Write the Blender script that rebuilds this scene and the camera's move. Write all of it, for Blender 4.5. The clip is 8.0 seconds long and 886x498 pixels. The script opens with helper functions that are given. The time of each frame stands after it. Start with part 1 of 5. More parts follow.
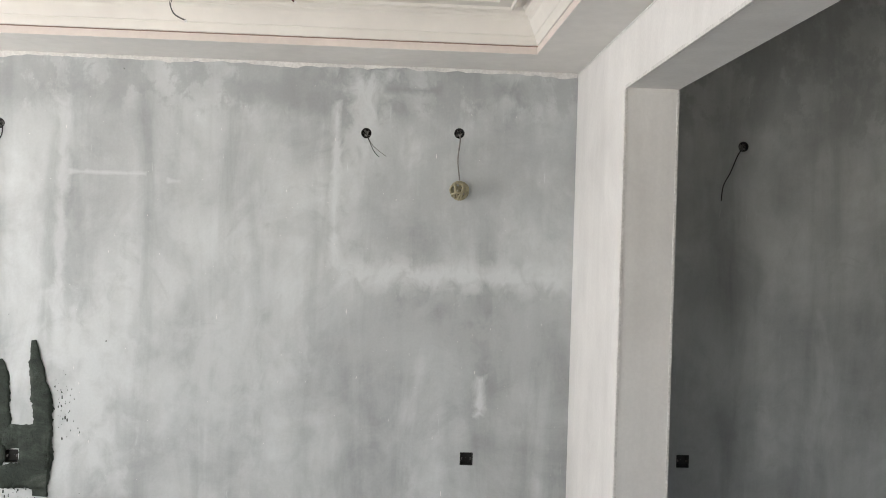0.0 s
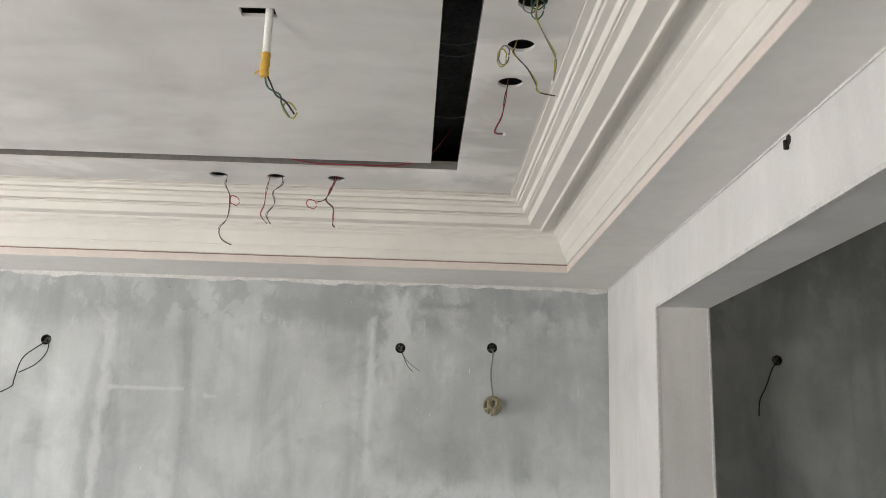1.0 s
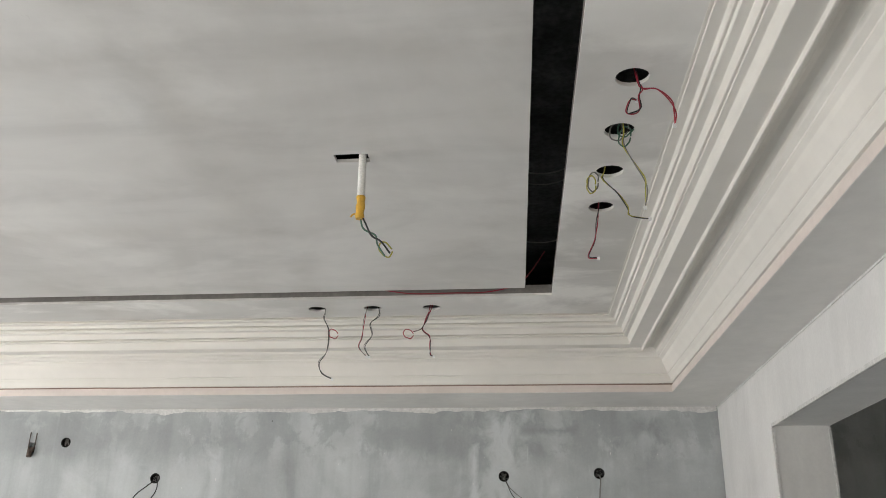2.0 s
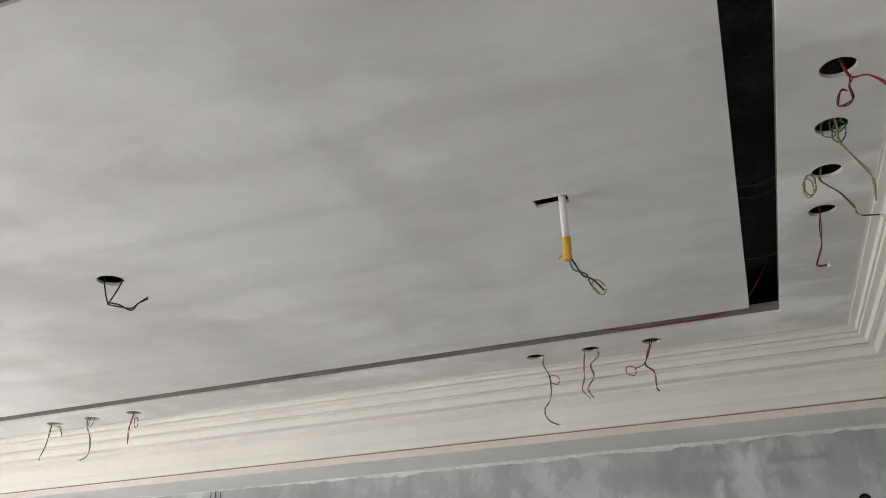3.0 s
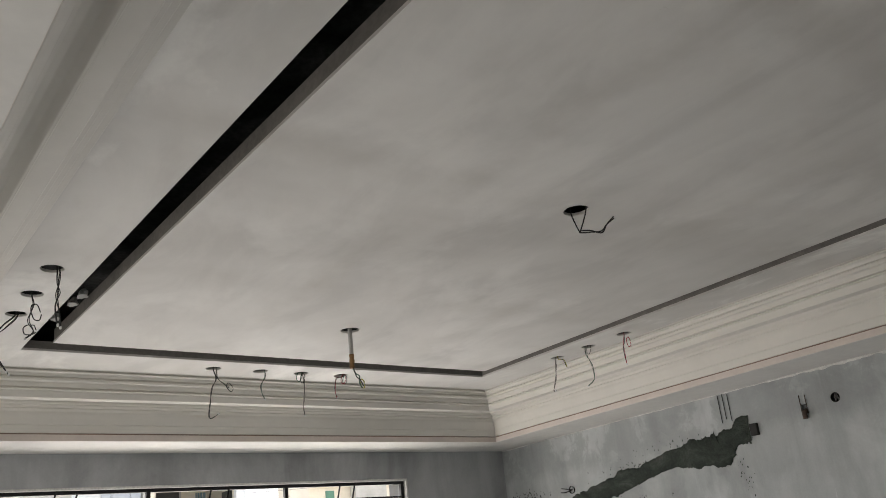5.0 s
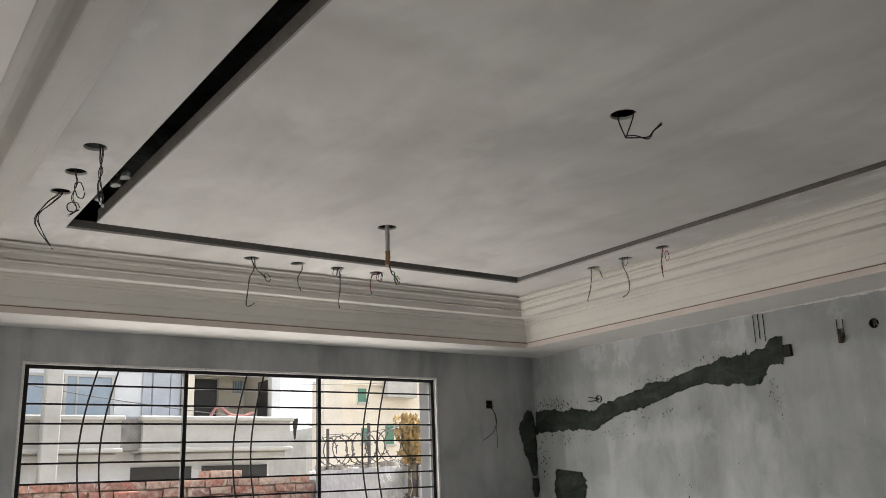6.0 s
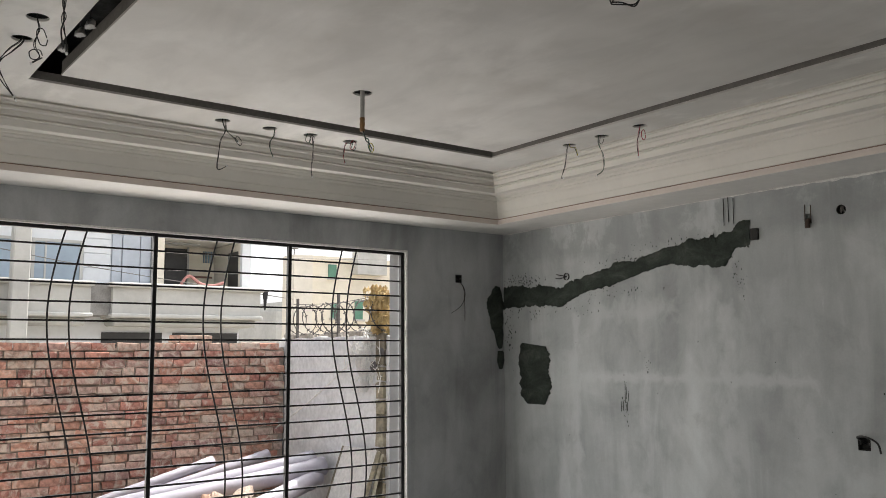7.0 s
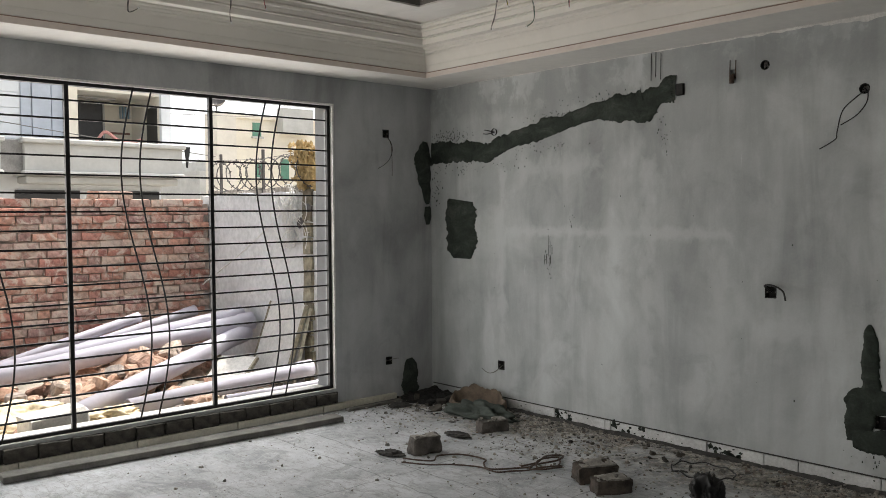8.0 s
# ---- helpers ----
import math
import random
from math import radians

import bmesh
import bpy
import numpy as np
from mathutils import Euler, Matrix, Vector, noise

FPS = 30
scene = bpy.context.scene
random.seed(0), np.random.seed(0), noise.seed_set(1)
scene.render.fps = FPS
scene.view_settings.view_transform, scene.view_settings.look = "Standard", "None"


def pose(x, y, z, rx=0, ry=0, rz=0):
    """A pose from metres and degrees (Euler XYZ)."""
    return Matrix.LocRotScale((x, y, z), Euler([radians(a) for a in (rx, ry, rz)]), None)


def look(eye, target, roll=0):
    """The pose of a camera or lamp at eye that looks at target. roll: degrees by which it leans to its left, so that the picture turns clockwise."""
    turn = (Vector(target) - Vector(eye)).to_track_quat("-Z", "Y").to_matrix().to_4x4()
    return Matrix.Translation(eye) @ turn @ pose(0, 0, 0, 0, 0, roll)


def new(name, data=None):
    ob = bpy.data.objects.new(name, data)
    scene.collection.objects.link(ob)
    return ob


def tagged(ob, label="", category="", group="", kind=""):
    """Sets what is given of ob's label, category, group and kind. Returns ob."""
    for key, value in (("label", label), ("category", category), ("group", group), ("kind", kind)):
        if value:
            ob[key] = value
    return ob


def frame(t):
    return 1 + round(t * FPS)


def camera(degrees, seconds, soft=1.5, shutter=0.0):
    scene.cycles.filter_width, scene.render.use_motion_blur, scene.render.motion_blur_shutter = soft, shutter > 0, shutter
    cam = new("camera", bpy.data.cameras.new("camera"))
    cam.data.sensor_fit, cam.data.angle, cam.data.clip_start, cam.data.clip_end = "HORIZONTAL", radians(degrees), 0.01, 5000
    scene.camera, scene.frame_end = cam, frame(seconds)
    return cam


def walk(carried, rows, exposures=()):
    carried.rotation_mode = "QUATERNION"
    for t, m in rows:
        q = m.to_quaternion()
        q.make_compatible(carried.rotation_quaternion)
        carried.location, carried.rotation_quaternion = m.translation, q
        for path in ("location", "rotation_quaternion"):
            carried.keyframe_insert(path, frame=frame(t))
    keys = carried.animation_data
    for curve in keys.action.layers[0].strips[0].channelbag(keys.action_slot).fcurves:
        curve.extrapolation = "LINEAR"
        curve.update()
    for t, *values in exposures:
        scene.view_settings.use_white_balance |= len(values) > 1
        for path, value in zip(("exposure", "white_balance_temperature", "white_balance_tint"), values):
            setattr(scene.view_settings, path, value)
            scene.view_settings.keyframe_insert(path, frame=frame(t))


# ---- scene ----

# camera
cam = camera(54.7, 8.0, soft=0.55)
PATH = [
    (0, (6.028, -4.989, 1.666), (6.129, -2.991, 1.658), 1.7),
    (0.5, (5.999, -5.033, 1.709), (6.072, -3.048, 1.943), 1.6),
    (1, (5.996, -5.057, 1.745), (6.016, -3.109, 2.195), 1.8),
    (1.2, (5.995, -5.062, 1.757), (5.989, -3.126, 2.261), 2.0),
    (2.3, (5.981, -5.07, 1.803), (5.662, -3.246, 2.56), 0.2),
    (2.5, (5.98, -5.072, 1.796), (5.566, -3.279, 2.577), -0.1),
    (3, (5.951, -5.076, 1.791), (5.316, -3.36, 2.598), -2.1),
    (3.5, (5.936, -5.075, 1.774), (5.041, -3.493, 2.607), -4.2),
    (4, (5.91, -5.089, 1.764), (4.761, -3.683, 2.604), -5.9),
    (4.5, (5.89, -5.107, 1.745), (4.556, -3.855, 2.553), -7.0),
    (4.7, (5.872, -5.107, 1.74), (4.474, -3.906, 2.516), -7.2),
    (5.8, (5.826, -5.091, 1.717), (4.263, -3.973, 2.274), -3.6),
    (6, (5.821, -5.079, 1.702), (4.247, -3.957, 2.215), -2.2),
    (6.5, (5.808, -5.074, 1.677), (4.225, -3.919, 2.077), -0.7),
    (7, (5.787, -5.064, 1.645), (4.205, -3.864, 1.886), -0.4),
    (7.5, (5.779, -5.06, 1.613), (4.211, -3.82, 1.669), -0.6),
    (7.8, (5.773, -5.055, 1.63), (4.245, -3.766, 1.578), -0.6),
    (8, (5.77, -5.042, 1.598), (4.283, -3.707, 1.515), -0.4),
]
walk(cam, [(t, look(eye, target, roll)) for t, eye, target, roll in PATH], [(0.0, 2.33, 6380, 11), (1.2, 2.00, 6380, 10), (2.5, 1.78, 6230, 9), (3.0, 1.58, 6230, 9), (3.5, 1.19, 6250, 9), (4.5, 0.75, 6450, 10), (6.5, 0.30, 6550, 10), (8.0, 0.30, 6550, 9)])

# world and light
SUN_ELEV, SUN_TURN = 69.0, 354.0
world = bpy.data.worlds.new("sky")
scene.world = world
world.use_nodes = True
wn = world.node_tree
sky = wn.nodes.new("ShaderNodeTexSky")
sky.sky_type, sky.sun_disc = "NISHITA", False
sky.sun_elevation, sky.sun_rotation = radians(SUN_ELEV), radians(SUN_TURN)
sky.air_density, sky.dust_density, sky.ozone_density = 0.7, 4.0, 0.3
haze = wn.nodes.new("ShaderNodeHueSaturation")
haze.inputs["Saturation"].default_value, haze.inputs["Value"].default_value = 0.18, 2.3
wn.links.new(sky.outputs[0], haze.inputs["Color"])
wn.links.new(haze.outputs[0], wn.nodes["Background"].inputs[0])
wn.nodes["Background"].inputs[1].default_value = 0.15

sun_data = bpy.data.lights.new("sun", "SUN")
sun_data.energy, sun_data.angle, sun_data.color = 4.8, radians(0.6), (1.0, 0.955, 0.89)
sun = new("sun", sun_data)
az, el = radians(SUN_TURN), radians(SUN_ELEV)
sun.matrix_world = look((math.sin(az) * 30 * math.cos(el), math.cos(az) * 30 * math.cos(el), 30 * math.sin(el)), (0, 0, 0))

window_light = bpy.data.lights.new("window_daylight", "AREA")
window_light.shape, window_light.size, window_light.size_y = "RECTANGLE", 3.0, 2.25
window_light.energy, window_light.color = 54.0, (1.0, 0.965, 0.925)
new("window_daylight", window_light).matrix_world = look((-0.13, -2.6, 1.32), (1.0, -2.6, 1.32))

south_light = bpy.data.lights.new("south_opening_daylight", "AREA")
south_light.shape, south_light.size, south_light.size_y = "RECTANGLE", 1.35, 2.2
south_light.energy, south_light.color = 22.0, (1.0, 0.95, 0.87)
new("south_opening_daylight", south_light).matrix_world = look((3.0, -6.72, 1.2), (3.0, -5.0, 1.2))

# room measures
LX, SOUTH, SOFFIT, UPPER, WALL = 7.045, -6.6, 2.70, 3.043, 0.25
TW, TE, TN, TS = 0.45, 6.73, -0.44, -4.83
TRAY = ((TW, TS), (TE + 0.085, TS), (TE, TN), (TW, TN))
SLOT = ((1.153, -4.190), (6.145, -4.150), (6.092, -1.10), (1.153, -1.10))
PANEL = ((1.307, -4.069), (6.022, -4.005), (5.966, -1.214), (1.307, -1.207))
WIN = (-4.14, -1.055, 0.17, 2.475)
SLAB = 3.36


# materials
def mat(name, base, rough=0.8, metal=0.0):
    m = bpy.data.materials.new(name)
    m.use_nodes = True
    b = m.node_tree.nodes["Principled BSDF"]
    b.inputs["Base Color"].default_value = (*base, 1)
    b.inputs["Roughness"].default_value, b.inputs["Metallic"].default_value = rough, metal
    return m


class Net:
    def __init__(self, m):
        self.t = m.node_tree
        self.b = self.t.nodes["Principled BSDF"]

    def node(self, kind, **props):
        n = self.t.nodes.new(kind)
        for k, v in props.items():
            n.inputs[k].default_value = v
        return n

    def link(self, a, b):
        self.t.links.new(a, b)

    def coords(self, scale=(1, 1, 1), kind="Object"):
        c = self.t.nodes.new("ShaderNodeTexCoord")
        mp = self.node("ShaderNodeMapping", Scale=scale)
        self.link(c.outputs[kind], mp.inputs["Vector"])
        return mp.outputs[0]

    def noise(self, scale, vec=None, detail=6.0, rough=0.6, distort=0.0):
        n = self.node("ShaderNodeTexNoise", Scale=scale, Detail=detail, Roughness=rough, Distortion=distort)
        if vec is not None:
            self.link(vec, n.inputs["Vector"])
        return n.outputs[0]

    def ramp(self, fac, stops):
        r = self.t.nodes.new("ShaderNodeValToRGB")
        e = r.color_ramp.elements
        while len(e) < len(stops):
            e.new(0.5)
        for el_, (p, c) in zip(e, stops):
            el_.position = p
            el_.color = (*c, 1) if isinstance(c, tuple) else (c, c, c, 1)
        self.link(fac, r.inputs[0])
        return r.outputs[0]

    def mix(self, fac, a, b, mode="MIX"):
        n = self.t.nodes.new("ShaderNodeMix")
        n.data_type, n.blend_type = "RGBA", mode
        for sock, v in ((n.inputs[0], fac), (n.inputs[6], a), (n.inputs[7], b)):
            if isinstance(v, (int, float)):
                sock.default_value = v
            elif isinstance(v, tuple):
                sock.default_value = (*v, 1)
            else:
                self.link(v, sock)
        return n.outputs[2]

    def math(self, op, a, b=0.0):
        n = self.t.nodes.new("ShaderNodeMath")
        n.operation = op
        for sock, v in zip(n.inputs, (a, b)):
            if isinstance(v, (int, float)):
                sock.default_value = v
            else:
                self.link(v, sock)
        return n.outputs[0]

    def split(self, vec):
        n = self.t.nodes.new("ShaderNodeSeparateXYZ")
        self.link(vec, n.inputs[0])
        return n.outputs

    def bump(self, height, strength=0.3, dist=0.01):
        n = self.node("ShaderNodeBump", Strength=strength, Distance=dist)
        self.link(height, n.inputs["Height"])
        self.link(n.outputs[0], self.b.inputs["Normal"])

    def colour(self, c):
        self.link(c, self.b.inputs["Base Color"])


def plain(name, base, rough=0.7, metal=0.0, var=0.25, scale=9.0, bump=0.15, fine=0.18):
    """A surface with two scales of variation round one base colour."""
    m = mat(name, base, rough, metal)
    n = Net(m)
    v = n.coords()
    lo, hi = tuple(c * (1 - var) for c in base), tuple(min(1, c * (1 + var)) for c in base)
    a = n.ramp(n.noise(scale, v), [(0.3, lo), (0.7, hi)])
    b = n.ramp(n.noise(scale * 9, v, 3), [(0.35, 1 - fine), (0.65, 1.0)])
    n.colour(n.mix(1.0, a, b, "MULTIPLY"))
    n.bump(n.noise(scale * 12, v, 4), bump, 0.004)
    return m


def random_tint(name, colours, rough=0.85, grain=30.0, bump=0.4):
    """Pieces that differ in colour from one to the next."""
    m = mat(name, colours[0], rough)
    n = Net(m)
    info = n.t.nodes.new("ShaderNodeObjectInfo")
    geo = n.t.nodes.new("ShaderNodeNewGeometry")
    pick = n.math("FRACT", n.math("ADD", info.outputs["Random"], geo.outputs["Random Per Island"]))
    base = n.ramp(pick, [(i / (len(colours) - 1), c) for i, c in enumerate(colours)])
    v = n.coords()
    spots = n.ramp(n.noise(grain, v, 5), [(0.35, 0.6), (0.62, 1.05)])
    big = n.ramp(n.noise(grain * 0.25, v, 3), [(0.3, 0.8), (0.7, 1.1)])
    n.colour(n.mix(1.0, n.mix(1.0, base, spots, "MULTIPLY"), big, "MULTIPLY"))
    n.bump(n.noise(grain * 2, v, 5), bump, 0.006)
    return m


def cement(name, base, stain=0.5, light=0.5, top=None, smears=()):
    """Bare cement plaster: trowel clouds, vertical streaks, pale rubbed areas and a dark ragged band below the ceiling."""
    m = mat(name, base, 0.88)
    n = Net(m)
    v = n.coords()
    g = base
    cloud = n.ramp(n.noise(0.9, v, 8, 0.62, 0.6), [(0.3, tuple(c * (1 - 0.26 * stain) for c in g)), (0.5, g), (0.72, tuple(min(1, c * (1 + 0.22 * light)) for c in g))])
    streak = n.noise(1.0, n.coords((4.2, 4.2, 0.55)), 5, 0.58, 0.5)
    col = n.mix(1.0, cloud, n.ramp(streak, [(0.36, 1 - 0.18 * stain), (0.52, 1.0), (0.68, 1 + 0.11 * light)]), "MULTIPLY")
    rub = n.ramp(n.noise(2.2, n.coords((1.0, 1.0, 0.45)), 5, 0.58, 0.9), [(0.56, 0.0), (0.68, 1.0)])
    col = n.mix(n.math("MULTIPLY", rub, 0.32 * light), col, tuple(min(1, c * 1.5) for c in g))
    drip = n.ramp(n.noise(1.0, n.coords((34, 34, 4.0)), 4, 0.6), [(0.68, 0.0), (0.74, 1.0)])
    col = n.mix(n.math("MULTIPLY", drip, 0.3 * light), col, tuple(min(1, c * 1.75) for c in g))
    trowel = n.ramp(n.noise(2.4, n.coords((1.0, 1.0, 0.8)), 6, 0.6, 0.5), [(0.40, 0.87), (0.5, 1.0), (0.60, 1.10)])
    col = n.mix(0.8 * max(stain, light), col, n.mix(1.0, col, trowel, "MULTIPLY"))
    dark = n.ramp(n.noise(3.1, v, 7, 0.65, 0.9), [(0.58, 0.0), (0.70, 1.0)])
    col = n.mix(n.math("MULTIPLY", dark, 0.30 * stain), col, tuple(c * 0.55 for c in g))
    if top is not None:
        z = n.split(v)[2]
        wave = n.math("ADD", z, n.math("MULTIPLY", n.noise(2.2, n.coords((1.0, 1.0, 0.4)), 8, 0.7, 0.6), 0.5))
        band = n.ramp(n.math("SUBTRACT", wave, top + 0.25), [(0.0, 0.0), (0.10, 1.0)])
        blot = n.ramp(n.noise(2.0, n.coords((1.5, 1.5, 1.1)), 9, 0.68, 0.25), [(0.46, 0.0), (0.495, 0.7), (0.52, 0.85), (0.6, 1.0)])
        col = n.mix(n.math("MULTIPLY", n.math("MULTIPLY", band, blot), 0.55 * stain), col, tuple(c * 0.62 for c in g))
    if smears:
        jig = n.noise(6.5, n.coords((1.4, 1.4, 1.0)), 5, 0.58, 0.5)
        wob = n.math("MULTIPLY", n.math("SUBTRACT", jig, 0.5), 1.0)
        px, py, pz = n.split(v)
    for x0, x1, z0, z1, gain, amount in smears:
        hx, hz = (x1 - x0) / 2, (z1 - z0) / 2
        soft = min(hx, hz)
        dx = n.math("SUBTRACT", hx, n.math("ABSOLUTE", n.math("SUBTRACT", px, (x0 + x1) / 2)))
        dz = n.math("SUBTRACT", hz, n.math("ABSOLUTE", n.math("SUBTRACT", pz, (z0 + z1) / 2)))
        near = n.math("ADD", n.math("DIVIDE", n.math("MINIMUM", dx, dz), soft), n.math("MULTIPLY", wob, 3.4))
        mask = n.ramp(near, [(0.0, 0.0), (0.9, 1.0)])
        col = n.mix(n.math("MULTIPLY", mask, min(0.95, amount * 1.35)), col, tuple(min(1, c * gain) for c in g))
    fine = n.ramp(n.noise(70.0, v, 4), [(0.3, 0.965), (0.7, 1.025)])
    n.colour(n.mix(1.0, col, fine, "MULTIPLY"))
    n.bump(n.math("ADD", n.noise(14.0, v, 8), n.math("MULTIPLY", n.noise(120.0, v, 3), 0.3)), 0.13, 0.006)
    return m


SMEARS_AND_LIGHT = ((5.61, 5.68, 1.50, 2.50, 1.4, 0.55), (5.68, 5.98, 2.05, 2.70, 1.35, 0.6), (5.65, 7.05, 1.38, 1.60, 1.35, 0.6), (5.75, 7.0, 1.62, 2.42, 0.84, 0.45),
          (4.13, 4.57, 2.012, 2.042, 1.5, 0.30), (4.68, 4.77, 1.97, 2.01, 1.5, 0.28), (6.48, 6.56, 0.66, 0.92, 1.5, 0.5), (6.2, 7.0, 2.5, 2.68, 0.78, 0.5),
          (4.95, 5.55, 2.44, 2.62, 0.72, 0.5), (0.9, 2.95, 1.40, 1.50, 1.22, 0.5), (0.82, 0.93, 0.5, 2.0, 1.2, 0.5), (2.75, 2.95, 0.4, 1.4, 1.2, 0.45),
          # broad pale entries between x 4.0 and 5.5 paint window light on the plaster
          (3.1, 3.7, 0.75, 0.98, 1.25, 0.4), (4.0, 4.5, 0.2, 1.4, 1.3, 0.5),
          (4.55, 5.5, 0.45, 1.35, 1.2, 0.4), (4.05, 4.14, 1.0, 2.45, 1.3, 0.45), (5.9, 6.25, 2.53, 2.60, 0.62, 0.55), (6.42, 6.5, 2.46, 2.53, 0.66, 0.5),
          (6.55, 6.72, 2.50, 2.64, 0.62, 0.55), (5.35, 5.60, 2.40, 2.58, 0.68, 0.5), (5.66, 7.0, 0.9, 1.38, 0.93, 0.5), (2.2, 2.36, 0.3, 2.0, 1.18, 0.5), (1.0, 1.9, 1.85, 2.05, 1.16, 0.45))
CEMENT_N = cement("cement_plaster", (0.425, 0.447, 0.449), 0.95, 0.9, 2.36, SMEARS_AND_LIGHT)
# darker, cooler copy: the backlit window wall's shade is in the colour
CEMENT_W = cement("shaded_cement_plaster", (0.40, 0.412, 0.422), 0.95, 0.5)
CEMENT_PALE = cement("primed_plaster", (0.66, 0.655, 0.64), 0.25, 0.35)
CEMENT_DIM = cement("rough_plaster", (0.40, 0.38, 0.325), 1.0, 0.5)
def wet_material():
    """Fresh cement mortar: dark green-grey, with paler dried and trowelled areas."""
    m = mat("fresh_mortar", (0.045, 0.055, 0.05), 0.85)
    n = Net(m)
    v = n.coords()
    col = n.ramp(n.noise(6.0, n.coords((0.8, 1.0, 1.3)), 9, 0.7, 0.5), [(0.36, (0.012, 0.019, 0.014)), (0.5, (0.027, 0.037, 0.029)), (0.58, (0.042, 0.052, 0.043)), (0.72, (0.085, 0.093, 0.08))])
    n.colour(n.mix(1.0, col, n.ramp(n.noise(60.0, v, 4), [(0.3, 0.8), (0.7, 1.15)]), "MULTIPLY"))
    n.bump(n.noise(45.0, v, 8, 0.7), 0.9, 0.012)
    return m


WET = wet_material()
DUST_AND_SHADOW = plain("dark_dust_and_shadow", (0.06, 0.058, 0.055), 0.95, 0, 0.5, 14.0, 0.8)


def gypsum_material(name, lift, patch):
    """Filled but unpainted gypsum: faint broad smears, joint lines and scuffs."""
    m = mat(name, (0.62, 0.61, 0.59), 0.82)
    n = Net(m)
    v = n.coords()
    a = n.ramp(n.noise(0.8, n.coords((1.0, 0.55, 1.0)), 5, 0.55, 0.8), [(p, tuple(c * lift for c in rgb)) for p, rgb in ((0.3, (0.50, 0.487, 0.462)), (0.52, (0.575, 0.56, 0.535)), (0.72, (0.64, 0.63, 0.608)))])
    b = n.ramp(n.noise(2.0, n.coords((0.6, 1.5, 1.0)), 6, 0.6, 0.5), [(0.38, 0.92), (0.5, 1.0), (0.62, 1.05)])
    col = n.mix(1.0, a, b, "MULTIPLY")
    fill = n.ramp(n.noise(1.5, n.coords((0.8, 1.1, 1.0)), 7, 0.6, 0.35), [(0.52, 0.0), (0.62, 1.0)])
    col = n.mix(n.math("MULTIPLY", fill, patch), col, (0.84, 0.825, 0.79))
    px, py, pz = n.split(v)
    wob = n.math("MULTIPLY", n.math("SUBTRACT", n.noise(1.6, v, 5, 0.6), 0.5), 0.10)
    for axis, at in ((px, 2.52), (px, 3.74), (px, 4.96), (py, -2.02), (py, -3.24)):
        gap = n.math("ABSOLUTE", n.math("SUBTRACT", n.math("ADD", axis, wob), at))
        seen = n.math("MULTIPLY", n.ramp(gap, [(0.02, 1.0), (0.13, 0.0)]), n.ramp(n.noise(2.1, v, 5, 0.6), [(0.42, 0.1), (0.6, 1.0)]))
        col = n.mix(n.math("MULTIPLY", seen, 0.30), col, (0.44, 0.42, 0.385))
    scuff = n.ramp(n.noise(55.0, n.coords((1.0, 0.3, 1.0)), 3), [(0.74, 0.0), (0.78, 1.0)])
    col = n.mix(n.math("MULTIPLY", scuff, 0.18), col, (0.4, 0.38, 0.36))
    n.colour(col)
    n.bump(n.noise(2.2, v, 3, 0.5), 0.12, 0.02)
    return m


GYPSUM = gypsum_material("filled_gypsum", 1.07, 0.24)
BORDER = gypsum_material("sanded_gypsum", 1.12, 0.75)
SKIM = plain("skimmed_gypsum", (0.72, 0.705, 0.675), 0.8, 0, 0.08, 1.4, 0.05, 0.05)
CORNICE = plain("cast_plaster", (0.69, 0.668, 0.62), 0.75, 0, 0.07, 1.2, 0.0, 0.03)
PINK = plain("pink_filler", (0.67, 0.60, 0.555), 0.8, 0, 0.06, 4.0, 0.0, 0.04)
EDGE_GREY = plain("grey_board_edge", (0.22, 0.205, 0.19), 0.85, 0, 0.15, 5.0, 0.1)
FILLER = plain("white_filler", (0.66, 0.655, 0.635), 0.85, 0, 0.12, 8.0, 0.3)
GROOVE = plain("brown_sealant", (0.30, 0.21, 0.17), 0.8, 0, 0.2, 8.0, 0.1)
# near-black: the closed ceiling void's darkness is put into the concrete colour
SLAB_DARK = plain("void_shaded_concrete", (0.07, 0.072, 0.07), 0.9, 0, 0.85, 5.0, 0.5, 0.5)


